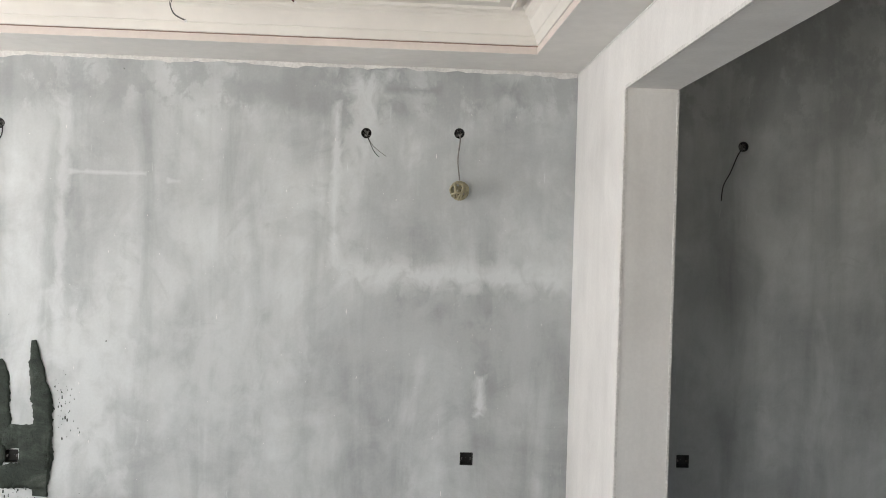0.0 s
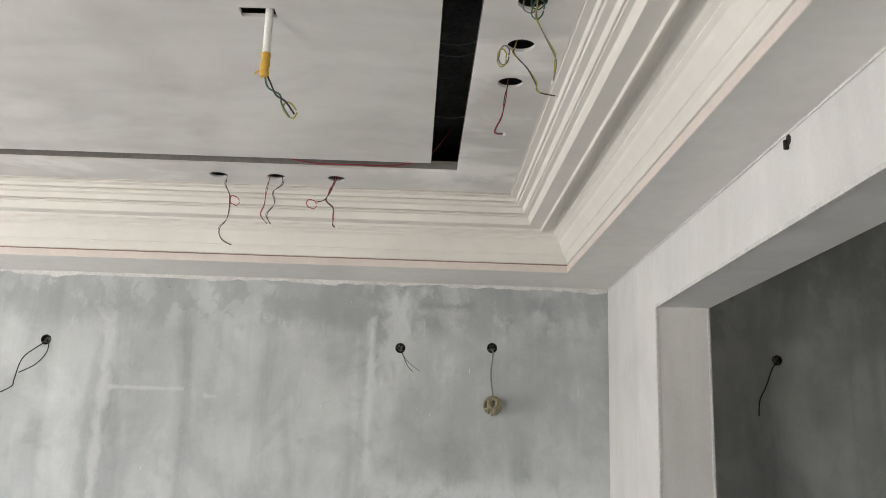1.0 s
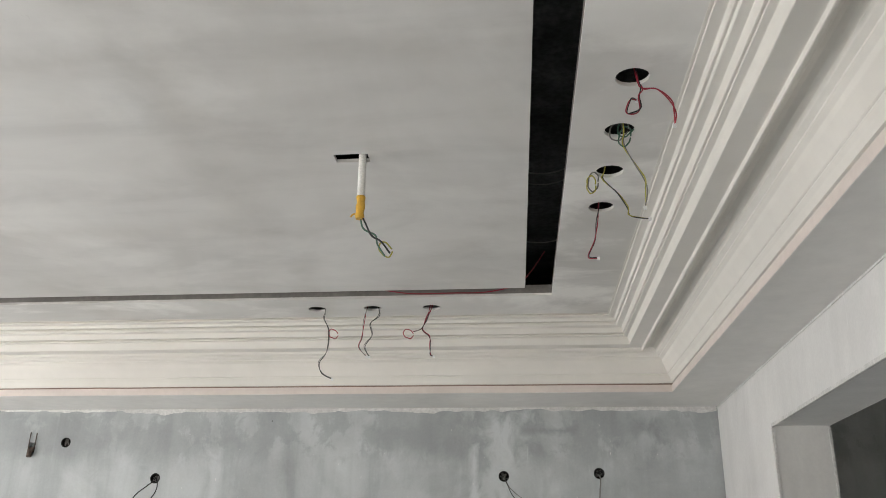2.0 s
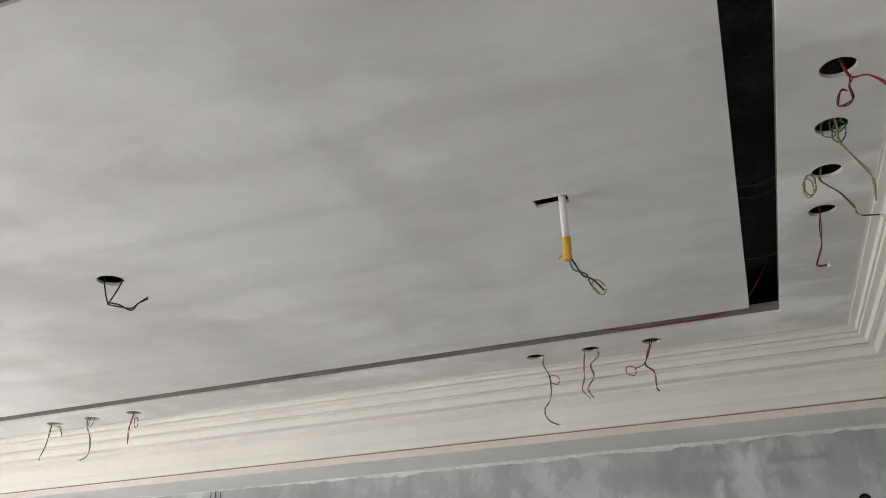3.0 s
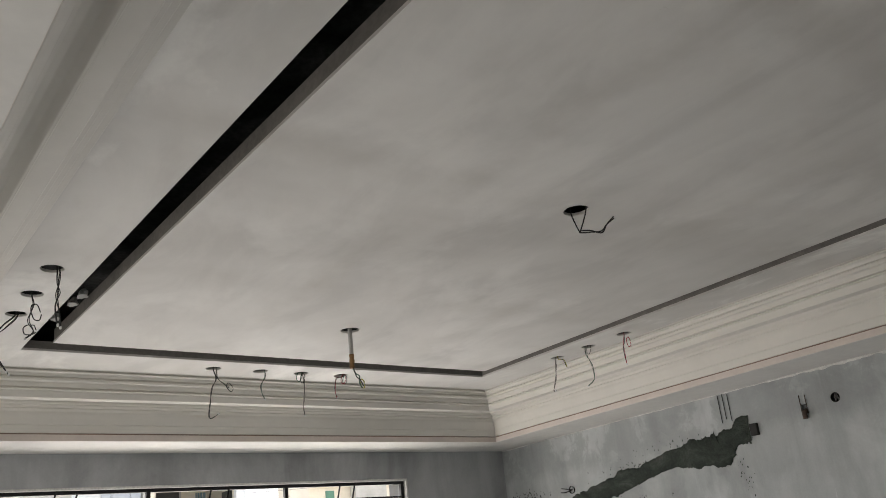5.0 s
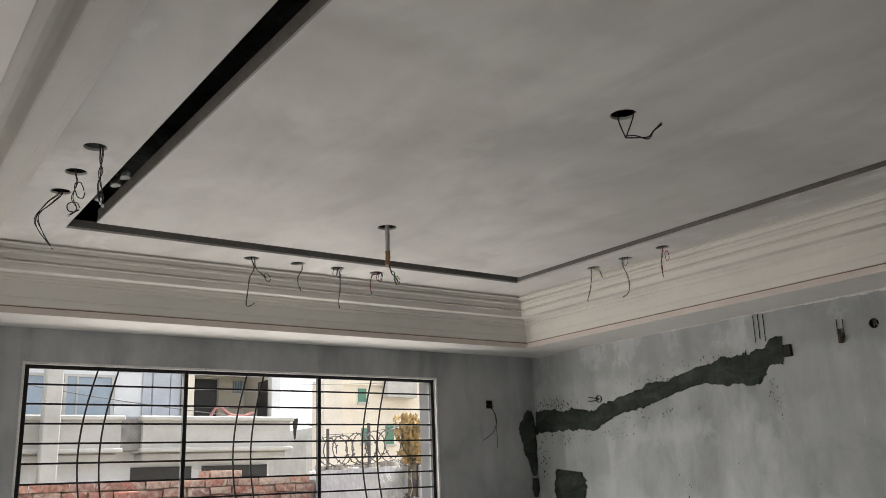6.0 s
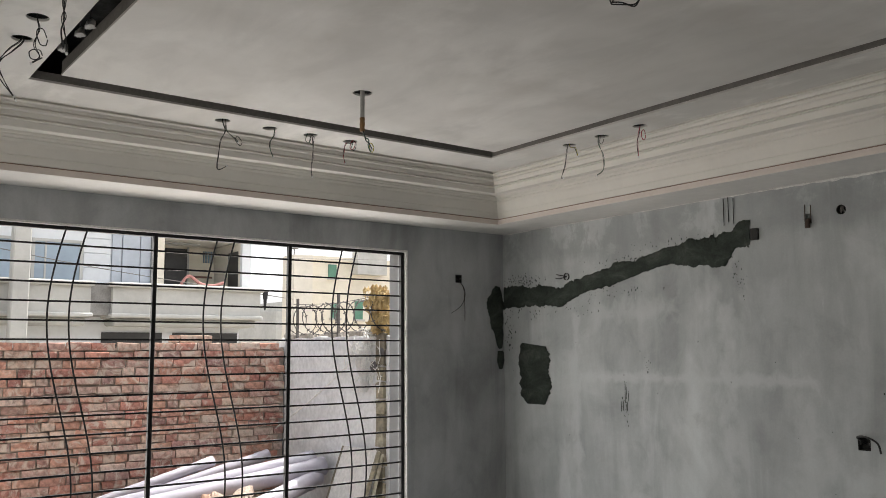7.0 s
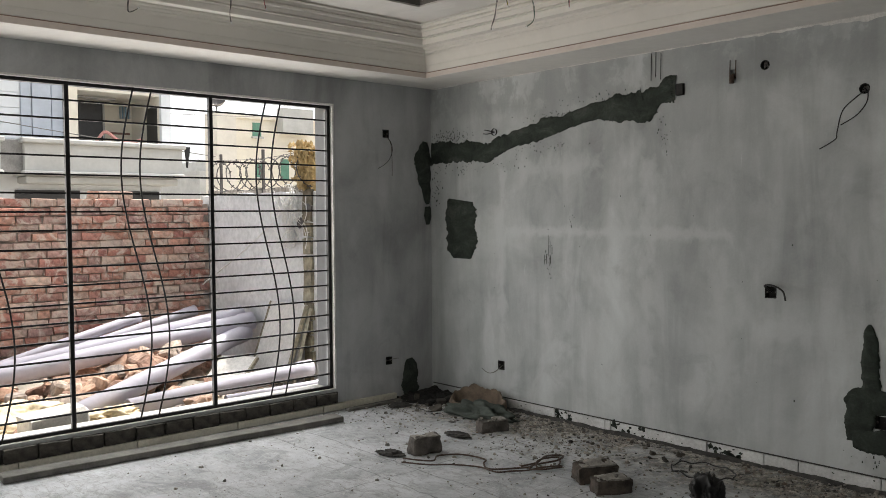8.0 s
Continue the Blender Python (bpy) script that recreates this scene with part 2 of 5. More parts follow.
def floor_material():
    m = mat("dusty_screed", (0.5, 0.49, 0.47), 0.85)
    n = Net(m)
    v = n.coords()
    base = n.ramp(n.noise(1.3, v, 8, 0.65, 0.5), [(0.3, (0.31, 0.325, 0.34)), (0.5, (0.47, 0.49, 0.51)), (0.75, (0.61, 0.635, 0.66))])
    x, y, z = n.split(v)
    near = n.math("ADD", n.math("MULTIPLY", y, 0.55), n.math("MULTIPLY", n.noise(1.9, v, 9, 0.72, 0.6), 1.5))
    dirt = n.ramp(near, [(0.29, 0.0), (0.47, 0.42), (0.70, 0.86)])
    base = n.mix(dirt, base, n.ramp(n.noise(16.0, v, 7, 0.7), [(0.42, (0.05, 0.05, 0.042)), (0.50, (0.20, 0.185, 0.15)), (0.58, (0.46, 0.42, 0.36))]))
    crumbs = n.ramp(n.noise(30.0, v, 8, 0.75), [(0.58, 0.0), (0.66, 1.0)])
    base = n.mix(n.math("MULTIPLY", crumbs, 0.38), base, (0.16, 0.15, 0.14))
    smudge = n.ramp(n.noise(3.4, v, 10, 0.75, 1.1), [(0.40, 0.68), (0.51, 1.0), (0.6, 1.08)])
    base = n.mix(0.9, base, n.mix(1.0, base, smudge, "MULTIPLY"))
    scuff = n.ramp(n.noise(11.0, n.coords((0.5, 1.6, 1.0)), 9, 0.8, 2.0), [(0.53, 0.0), (0.57, 0.8)])
    base = n.mix(n.math("MULTIPLY", scuff, 0.55), base, (0.20, 0.195, 0.19))
    bright = n.ramp(n.noise(19.0, v, 9, 0.8, 0.5), [(0.56, 0.0), (0.60, 0.8)])
    base = n.mix(n.math("MULTIPLY", bright, 0.45), base, (0.70, 0.70, 0.69))
    wob = n.math("MULTIPLY", n.math("SUBTRACT", n.noise(3.0, v, 6, 0.7), 0.5), 0.12)
    for axis, at in ((y, -1.89), (y, -1.63), (x, 1.72), (x, 2.72)):
        gap = n.math("ABSOLUTE", n.math("SUBTRACT", n.math("ADD", axis, wob), at))
        base = n.mix(n.math("MULTIPLY", n.ramp(gap, [(0.002, 1.0), (0.007, 0.0)]), 0.6), base, (0.12, 0.12, 0.118))
    n.colour(base)
    n.bump(n.math("ADD", n.noise(26.0, v, 8, 0.7), n.math("MULTIPLY", crumbs, 0.4)), 0.5, 0.012)
    return m


SCREED = floor_material()
IRON = plain("black_iron", (0.012, 0.012, 0.013), 0.5, 0.4, 0.3, 20, 0.1)
BOX_DARK = plain("dark_box_and_hole_shade", (0.02, 0.02, 0.019), 0.7, 0.2, 0.4, 30, 0.2)
PVC = plain("white_conduit", (0.80, 0.79, 0.75), 0.4, 0, 0.05, 20, 0.03)
# white conduit again, greyed because the west one shows its shaded side
SHADED_PVC = plain("shaded_white_conduit", (0.42, 0.41, 0.39), 0.5, 0, 0.12, 20, 0.05)
YELLOW = plain("yellow_tape", (0.72, 0.42, 0.05), 0.45, 0, 0.12, 30, 0.08)
# yellow tape again, with its backlit shade put into a brown colour
SHADED_TAPE = plain("shaded_yellow_tape", (0.24, 0.13, 0.045), 0.5, 0, 0.2, 30, 0.08)
W_BLACK = mat("black_insulation", (0.015, 0.015, 0.016), 0.45)
W_RED = mat("red_insulation", (0.28, 0.012, 0.03), 0.45)
W_YELLOW = mat("yellow_insulation", (0.36, 0.33, 0.05), 0.45)
W_GREEN = mat("green_insulation", (0.05, 0.12, 0.08), 0.45)
W_WHITE = mat("grey_insulation", (0.17, 0.165, 0.15), 0.45)
CLEAR = mat("clear_connector", (0.72, 0.72, 0.72), 0.3)
def brick_material():
    m = random_tint("fired_brick", [(0.36, 0.16, 0.13), (0.50, 0.24, 0.18), (0.57, 0.34, 0.25), (0.42, 0.21, 0.17), (0.52, 0.39, 0.33), (0.62, 0.45, 0.35), (0.30, 0.17, 0.155), (0.53, 0.29, 0.21)], 0.92, 24, 0.7)
    n = Net(m)
    old = n.b.inputs["Base Color"].links[0].from_socket
    v = n.coords()
    geo = n.t.nodes.new("ShaderNodeNewGeometry")
    big = n.noise(7.0, geo.outputs["Position"], 8, 0.7, 1.2)
    smear = n.ramp(big, [(0.49, 0.0), (0.60, 0.8)])
    soot = n.ramp(n.noise(1.3, geo.outputs["Position"], 5, 0.6, 0.5), [(0.35, 0.95), (0.65, 1.25)])
    n.colour(n.mix(1.0, n.mix(smear, old, (0.55, 0.47, 0.39)), soot, "MULTIPLY"))
    return m


BRICK = brick_material()
MORTAR = plain("sandy_mortar", (0.36, 0.33, 0.29), 0.95, 0, 0.3, 12, 0.6)
RUBBLE = random_tint("broken_brick", [(0.44, 0.27, 0.19), (0.50, 0.34, 0.25), (0.34, 0.20, 0.15), (0.50, 0.40, 0.32), (0.28, 0.24, 0.215)], 0.95, 18, 0.6)
PIPE_GREY = plain("grey_upvc", (0.52, 0.50, 0.57), 0.35, 0, 0.08, 4, 0.03, 0.05)
EARTH = plain("earth_mortar", (0.36, 0.31, 0.265), 0.95, 0, 0.4, 12, 0.6)
SOIL = plain("rubble_soil", (0.27, 0.24, 0.20), 0.95, 0, 0.4, 4, 0.8)
RENDER_GREY = plain("weathered_render", (0.78, 0.785, 0.79), 0.9, 0, 0.12, 2.2, 0.4)
STONE = random_tint("yellow_stone", [(0.40, 0.36, 0.26), (0.32, 0.28, 0.20), (0.46, 0.42, 0.32), (0.22, 0.19, 0.14)], 0.9, 20, 0.6)
WOOD = plain("grey_timber", (0.135, 0.13, 0.118), 0.85, 0, 0.45, 7, 0.4)
# pale enough to paint sunlight on the sill; also the block's own white
SILL_SUN_BLOCK_WHITE = plain("sill_sun_block_white", (0.66, 0.64, 0.60), 0.85, 0, 0.2, 10, 0.3)
SACK = plain("woven_sack", (0.13, 0.098, 0.072), 0.85, 0, 0.5, 10, 0.5)
SACK_PALE = plain("dusty_cement_bag", (0.60, 0.50, 0.34), 0.85, 0, 0.42, 6, 0.5)
BLACK_CLOTH = plain("black_plastic", (0.012, 0.012, 0.013), 0.5, 0, 0.3, 10, 0.3)
HOSE = plain("brown_rope", (0.085, 0.058, 0.045), 0.8, 0, 0.3, 30, 0.4)
MARBLE = plain("cream_skirting", (0.56, 0.54, 0.46), 0.55, 0, 0.12, 5, 0.1)
SKIRT_WHITE = plain("pale_skirting", (0.64, 0.65, 0.65), 0.6, 0, 0.18, 6, 0.2)
GRANITE = plain("rough_dark_edge", (0.052, 0.047, 0.04), 0.9, 0, 0.8, 17, 0.7)
BOARD = plain("white_board", (0.70, 0.68, 0.65), 0.7, 0, 0.1, 4, 0.1)
HOUSE_GREY = plain("pale_grey_paint", (0.66, 0.685, 0.71), 0.8, 0, 0.06, 1.0, 0.1, 0.05)
HOUSE_WHITE = plain("house_white_paint", (0.46, 0.46, 0.44), 0.8, 0, 0.13, 1.6, 0.1, 0.05)
HOUSE_SHADE = plain("balcony_gap_shade", (0.26, 0.255, 0.245), 0.85, 0, 0.25, 4.0, 0.2)
HOUSE_CREAM = plain("cream_paint", (0.74, 0.69, 0.58), 0.85, 0, 0.08, 0.8, 0.1, 0.05)
HOUSE_BEIGE = plain("beige_paint", (0.70, 0.66, 0.58), 0.85, 0, 0.08, 0.8, 0.1, 0.05)
GLASS_BLUE = plain("blue_glazing", (0.30, 0.37, 0.44), 0.25, 0, 0.15, 1.0, 0.02, 0.05)
PANEL_BLUE = plain("blue_grey_sheet", (0.43, 0.47, 0.53), 0.5, 0, 0.08, 2.0, 0.05, 0.05)
GLASS_DARK = plain("dark_opening", (0.03, 0.03, 0.03), 0.4, 0, 0.2, 2.0, 0.02)
GREEN_SHUTTER = plain("green_shutter", (0.10, 0.24, 0.17), 0.6, 0, 0.15, 3.0, 0.1)
TWIG = plain("dry_vine", (0.80, 0.79, 0.76), 0.9, 0, 0.2, 12, 0.3)
VINE_YELLOW = plain("dry_yellow_leaves", (0.55, 0.41, 0.20), 0.85, 0, 0.35, 14, 0.3)
STEEL = plain("galvanised_wire", (0.13, 0.12, 0.115), 0.45, 0.6, 0.2, 40, 0.1)


# mesh helpers
def link_mesh(name, bm, material, parent=None, label="", smooth=False):
    me = bpy.data.meshes.new(name)
    bmesh.ops.recalc_face_normals(bm, faces=bm.faces)
    bm.to_mesh(me)
    bm.free()
    for m in material if isinstance(material, (list, tuple)) else [material]:
        me.materials.append(m)
    if smooth:
        for p in me.polygons:
            p.use_smooth = True
    ob = new(name, me)
    if parent is not None:
        ob.parent = parent
    return tagged(ob, label)


part = link_mesh


def holder(name, at=(0, 0, 0), label="", category="", group="", kind=""):
    ob = new(name)
    ob.location = at
    ob.empty_display_size = 0.05
    return tagged(ob, label, category, group, kind)


def add_box(bm, lo, hi, bevel=0.0, m=None, index=0):
    c = [(a + b) / 2 for a, b in zip(lo, hi)]
    s = [abs(b - a) for a, b in zip(lo, hi)]
    r = bmesh.ops.create_cube(bm, size=1, matrix=(m or Matrix()) @ Matrix.Translation(c) @ Matrix.Diagonal((*s, 1)))
    vs = r["verts"]
    fs = {f for v in vs for f in v.link_faces}
    for f in fs:
        f.material_index = index
    if bevel:
        es = list({e for v in vs for e in v.link_edges})
        bmesh.ops.bevel(bm, geom=es, offset=bevel, segments=1, affect="EDGES", profile=0.5)
    return vs


def box(lo, hi, bevel=0.0, m=None):
    bm = bmesh.new()
    add_box(bm, lo, hi, bevel, m)
    return bm


def smooth_path(points, steps=8):
    pts = [Vector(p) for p in points]
    if len(pts) < 3:
        return pts
    out = []
    for i in range(len(pts) - 1):
        a, b = pts[max(i - 1, 0)], pts[i]
        c, d = pts[i + 1], pts[min(i + 2, len(pts) - 1)]
        for k in range(steps):
            t = k / steps
            out.append(0.5 * ((2 * b) + (c - a) * t + (2 * a - 5 * b + 4 * c - d) * t * t + (3 * b - a - 3 * c + d) * t ** 3))
    return out + [pts[-1]]


def add_tube(bm, points, radius, sides=6, steps=8, cap=True, index=0):
    pts = smooth_path(points, steps)
    radii = radius if callable(radius) else (lambda u: radius)
    rings, side = [], None
    for i, p in enumerate(pts):
        d = (pts[min(i + 1, len(pts) - 1)] - pts[max(i - 1, 0)]).normalized()
        if side is None:
            side = d.orthogonal().normalized()
        side = (side - d * side.dot(d))
        side = side.normalized() if side.length > 1e-6 else d.orthogonal().normalized()
        up = d.cross(side)
        r = radii(i / max(1, len(pts) - 1))
        rings.append([bm.verts.new(p + r * (math.cos(a) * side + math.sin(a) * up)) for a in (2 * math.pi * k / sides for k in range(sides))])
    for a, b in zip(rings, rings[1:]):
        for k in range(sides):
            f = bm.faces.new((a[k], a[(k + 1) % sides], b[(k + 1) % sides], b[k]))
            f.smooth, f.material_index = True, index
    if cap:
        for r in (rings[0], rings[-1]):
            bm.faces.new(r).material_index = index


def tube(points, radius, sides=6, steps=8):
    bm = bmesh.new()
    add_tube(bm, points, radius, sides, steps)
    return bm


def add_cyl(bm, c, r, z0, z1, n=20):
    lo = [bm.verts.new((c[0] + r * math.cos(2 * math.pi * k / n), c[1] + r * math.sin(2 * math.pi * k / n), z0)) for k in range(n)]
    hi = [bm.verts.new((v.co.x, v.co.y, z1)) for v in lo]
    bm.faces.new(lo[::-1]), bm.faces.new(hi)
    for k in range(n):
        bm.faces.new((lo[k], lo[(k + 1) % n], hi[(k + 1) % n], hi[k]))


def cut(ob, cutter_bm):
    """Cut holes through an object, once and for all."""
    bmesh.ops.recalc_face_normals(cutter_bm, faces=cutter_bm.faces)
    me = bpy.data.meshes.new("cutter")
    cutter_bm.to_mesh(me)
    cutter_bm.free()
    tool = new("cutter", me)
    mod = ob.modifiers.new("cut", "BOOLEAN")
    mod.operation, mod.solver, mod.object = "DIFFERENCE", "EXACT", tool
    bpy.context.view_layer.update()
    done = bpy.data.meshes.new_from_object(ob.evaluated_get(bpy.context.evaluated_depsgraph_get()))
    ob.modifiers.clear()
    ob.data = done
    bpy.data.objects.remove(tool)
    bpy.data.meshes.remove(me)


def structure(name, bm, material, label, category=""):
    return tagged(link_mesh(name, bm, material), label, category, kind="structure")


# setting
structure("floor", box((-0.02, SOUTH, -0.15), (11.2, 0.0, 0.0)), SCREED, "dusty pale concrete screed floor with cracks and dirt", "floor")

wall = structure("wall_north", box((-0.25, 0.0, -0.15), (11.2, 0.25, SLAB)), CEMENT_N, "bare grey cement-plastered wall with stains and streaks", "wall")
holes = bmesh.new()
SQUARE_BOXES = ((0.863, 0.343), (3.189, 1.096), (6.452, 0.423), (3.855, 0.395), (7.738, 0.43))
ROUND_BOXES = ((5.815, 2.305), (6.356, 2.323), (3.736, 2.288), (3.139, 2.499), (8.047, 2.305))
for x, z in SQUARE_BOXES:
    add_box(holes, (x - 0.038, -0.05, z - 0.038), (x + 0.038, 0.05, z + 0.038))
for x, z in ROUND_BOXES:
    add_tube(holes, [(x, -0.05, z), (x, 0.05, z)], 0.0310, 16, 1)
add_box(holes, (2.515, -0.05, 2.375), (2.575, 0.06, 2.455))
add_box(holes, (2.905, -0.05, 2.43), (2.945, 0.03, 2.50))
cut(wall, holes)

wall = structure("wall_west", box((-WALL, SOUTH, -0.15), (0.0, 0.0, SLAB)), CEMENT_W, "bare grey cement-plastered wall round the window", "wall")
holes = bmesh.new()
add_box(holes, (-0.5, WIN[0], WIN[2]), (0.3, WIN[1], WIN[3]))
for y, z in ((-0.495, 0.334), (-0.508, 2.279)):
    add_box(holes, (-0.05, y - 0.034, z - 0.036), (0.05, y + 0.034, z + 0.036))
cut(wall, holes)

wall = structure("wall_east", box((LX, SOUTH, 0.0), (LX + WALL, -0.002, SLAB), 0.0), CEMENT_PALE, "pale primed plaster wall with a wide opening", "wall")
holes = bmesh.new()
add_box(holes, (LX - 0.5, -4.75, -0.3), (LX + 0.8, -1.092, 2.418))
add_tube(holes, [(LX - 0.06, -2.65, 2.672), (LX + 0.06, -2.65, 2.672)], 0.017, 12, 1)
cut(wall, holes)
wall = structure("wall_south", box((-WALL, SOUTH - 0.25, -0.15), (11.2, SOUTH, SLAB)), CEMENT_PALE, "plain plastered wall closing the room", "wall")
holes = bmesh.new()
add_box(holes, (2.3, SOUTH - 0.5, 0.002), (3.7, SOUTH + 0.2, 2.32))
# unseen opening added only to let daylight brighten the side room
add_box(holes, (9.1, SOUTH - 0.5, 0.6), (10.4, SOUTH + 0.2, 2.25))
cut(wall, holes)
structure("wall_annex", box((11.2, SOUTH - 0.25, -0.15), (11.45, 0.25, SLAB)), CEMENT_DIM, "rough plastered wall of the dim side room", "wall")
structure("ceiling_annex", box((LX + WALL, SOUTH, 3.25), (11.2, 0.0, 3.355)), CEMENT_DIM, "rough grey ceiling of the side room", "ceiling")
structure("ceiling_slab", box((-WALL, SOUTH - 0.25, SLAB), (11.45, 0.25, SLAB + 0.15)), SLAB_DARK, "shuttered concrete slab above the false ceiling, darkened for the unlit void", "ceiling")


SIGNS = ((1, 1), (-1, 1), (-1, -1), (1, -1))


def inset(quad, d):
    return [(x + sx * d, y + sy * d) for (x, y), (sx, sy) in zip(quad, SIGNS)]


def ring(bm, outer, inner, z0, z1):
    """A flat four-sided frame with thickness."""
    def loop(r, z):
        return [bm.verts.new((*p, z)) for p in r]
    a, b, c, d = loop(outer, z0), loop(inner, z0), loop(outer, z1), loop(inner, z1)
    for k in range(4):
        j = (k + 1) % 4
        bm.faces.new((a[k], a[j], b[j], b[k]))
        bm.faces.new((c[k], c[j], d[j], d[k]))
        bm.faces.new((a[k], a[j], c[j], c[k]))
        bm.faces.new((b[k], b[j], d[j], d[k]))


bm = bmesh.new()
ring(bm, ((0.002, SOUTH + 0.002), (LX - 0.002, SOUTH + 0.002), (LX - 0.002, -0.002), (0.002, -0.002)), inset(TRAY, -0.001), SOFFIT, SOFFIT + 0.03)
structure("ceiling_soffit", bm, SKIM, "white gypsum soffit round the tray ceiling", "ceiling")

# tray edge and cornice: inward distance and height
PROFILE = [(0, 2.7015), (0, 2.738), (-0.007, 2.740), (-0.007, 2.747), (0.001, 2.750), (0.009, 2.774), (0.0175, 2.790), (0.0160, 2.793), (0.0215, 2.796), (0.034, 2.824), (0.045, 2.846),
           (0.050, 2.864), (0.065, 2.877), (0.063, 2.882), (0.068, 2.886), (0.080, 2.893), (0.083, 2.908), (0.096, 2.921), (0.116, 2.922), (0.136, 2.911), (0.150, 2.893), (0.156, 2.887),
           (0.166, 2.886), (0.168, 2.902), (0.235, 2.903), (0.240, 2.925), (0.246, 2.941), (0.266, 2.943), (0.266, 2.948), (0.256, 2.949), (0.256, 2.956), (0.271, 2.957), (0.277, 2.984),
           (0.303, 2.987), (0.304, 3.001), (0.294, 3.002), (0.294, 3.009), (0.309, 3.010), (0.314, 3.026), (0.343, 3.028), (0.343, 3.034), (0.333, 3.035), (0.333, 3.042), (0.349, 3.0425)]
SOFT_PROFILE = PROFILE[:5]
for (a0, b0), (a1, b1) in zip(PROFILE[4:], PROFILE[5:]):
    cutback = min(0.25, 0.0016 / math.hypot(a1 - a0, b1 - b0))
    SOFT_PROFILE += [(a0 + (a1 - a0) * k, b0 + (b1 - b0) * k) for k in (cutback, 1 - cutback)]
SOFT_PROFILE.append(PROFILE[-1])
bm = bmesh.new()
loops = []
for d, z in SOFT_PROFILE:
    corners = inset(TRAY, d)
    corners[1] = (corners[1][0] - 0.09 * d, corners[1][1])
    loops.append([bm.verts.new((*p, z)) for p in corners])
for i, (a, b) in enumerate(zip(loops, loops[1:])):
    for k in range(4):
        j = (k + 1) % 4
        f = bm.faces.new((a[k], a[j], b[j], b[k]))
        f.material_index = 1 if i < 1 else (2 if 1 <= i <= 2 else 0)
cornice = structure("trim_cornice", bm, [CORNICE, PINK, GROOVE], "stepped white plaster cornice with a thin pink-brown edge line", "cornice")
thick = cornice.modifiers.new("thick", "SOLIDIFY")
thick.thickness, thick.offset = 0.002, 0.0

R = 0.046
HOLES_N = [(x, -0.925) for x in (1.765, 2.058, 2.375, 4.900, 5.188, 5.490)]
HOLES_W = [(0.985, y) for y in (-3.08, -2.77, -2.485, -2.19)]
HOLES_S = [(x, -4.335) for x in (1.745, 2.047, 2.380, 4.90)]
HOLES_E = [(6.260 + 0.024 * (-2.5 - y), y) for y in (-3.037, -2.739, -2.456, -2.158)]
bm = bmesh.new()
ring(bm, inset(TRAY, 0.335), SLOT, UPPER, UPPER + 0.012)
border = structure("ceiling_border", bm, BORDER, "white gypsum ceiling border with round cut-outs for lights", "ceiling")
holes = bmesh.new()
for x, y in HOLES_N + HOLES_W + HOLES_S + HOLES_E:
    add_cyl(holes, (x, y), R, UPPER - 0.05, UPPER + 0.2)
cut(border, holes)
bm = bmesh.new()
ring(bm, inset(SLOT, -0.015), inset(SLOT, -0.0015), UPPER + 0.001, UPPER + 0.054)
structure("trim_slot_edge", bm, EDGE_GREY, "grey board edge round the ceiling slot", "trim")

bm = bmesh.new()
low, high = [[bm.verts.new((*p, z)) for p in PANEL] for z in (UPPER + 0.002, UPPER + 0.014)]
bm.faces.new(low), bm.faces.new(high)
for k in range(4):
    bm.faces.new((low[k], low[(k + 1) % 4], high[(k + 1) % 4], high[k]))
panel = structure("ceiling_panel", bm, GYPSUM, "flat white gypsum centre panel hung inside a dark slot", "ceiling")
holes = bmesh.new()
add_cyl(holes, (3.705, -2.678), 0.052, UPPER - 0.05, UPPER + 0.3)
add_cyl(holes, (1.938, -2.685), 0.052, UPPER - 0.05, UPPER + 0.3)
add_box(holes, (5.367, -2.642, UPPER - 0.05), (5.478, -2.586, UPPER + 0.3))
cut(panel, holes)
bm = bmesh.new()
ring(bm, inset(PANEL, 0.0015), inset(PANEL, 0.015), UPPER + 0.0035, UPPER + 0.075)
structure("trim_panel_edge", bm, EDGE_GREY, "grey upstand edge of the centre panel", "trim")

# ragged white filler where wall meets soffit
bm = bmesh.new()
prev = None
for k in range(281):
    x = 0.01 + 7.03 * k / 280
    drop = 0.022 + 0.020 * noise.noise(Vector((x * 3.1, 0, 0))) + 0.014 * noise.noise(Vector((x * 14, 2, 0))) + 0.006 * noise.noise(Vector((x * 45, 4, 0)))
    pair = [bm.verts.new((x, -0.004, SOFFIT - 0.001)), bm.verts.new((x, -0.0025, SOFFIT - max(0.004, drop * (0.35 + 0.65 * min(1.0, max(0.0, x - 2.6))))))]
    if prev:
        bm.faces.new((prev[0], pair[0], pair[1], prev[1]))
    prev = pair
fringe = structure("trim_filler", bm, FILLER, "ragged white filler along the top of the wall", "trim")
thick = fringe.modifiers.new("thick", "SOLIDIFY")
thick.thickness, thick.offset = 0.002, 0.0

# plaster beads round the window, whitened to stand for the lit inner reveal
for lo, hi in (((-0.04, WIN[0] - 0.014, WIN[2]), (0.003, WIN[0] + 0.002, WIN[3] + 0.014)), ((-0.04, WIN[1] - 0.002, WIN[2]), (0.003, WIN[1] + 0.014, WIN[3] + 0.014)), ((-0.04, WIN[0] + 0.003, WIN[3] - 0.002), (0.003, WIN[1] - 0.003, WIN[3] + 0.014))):
    structure("trim_bead", box(lo, hi, 0.002), FILLER, "plaster bead round the window opening, pale for the lit reveal", "trim")

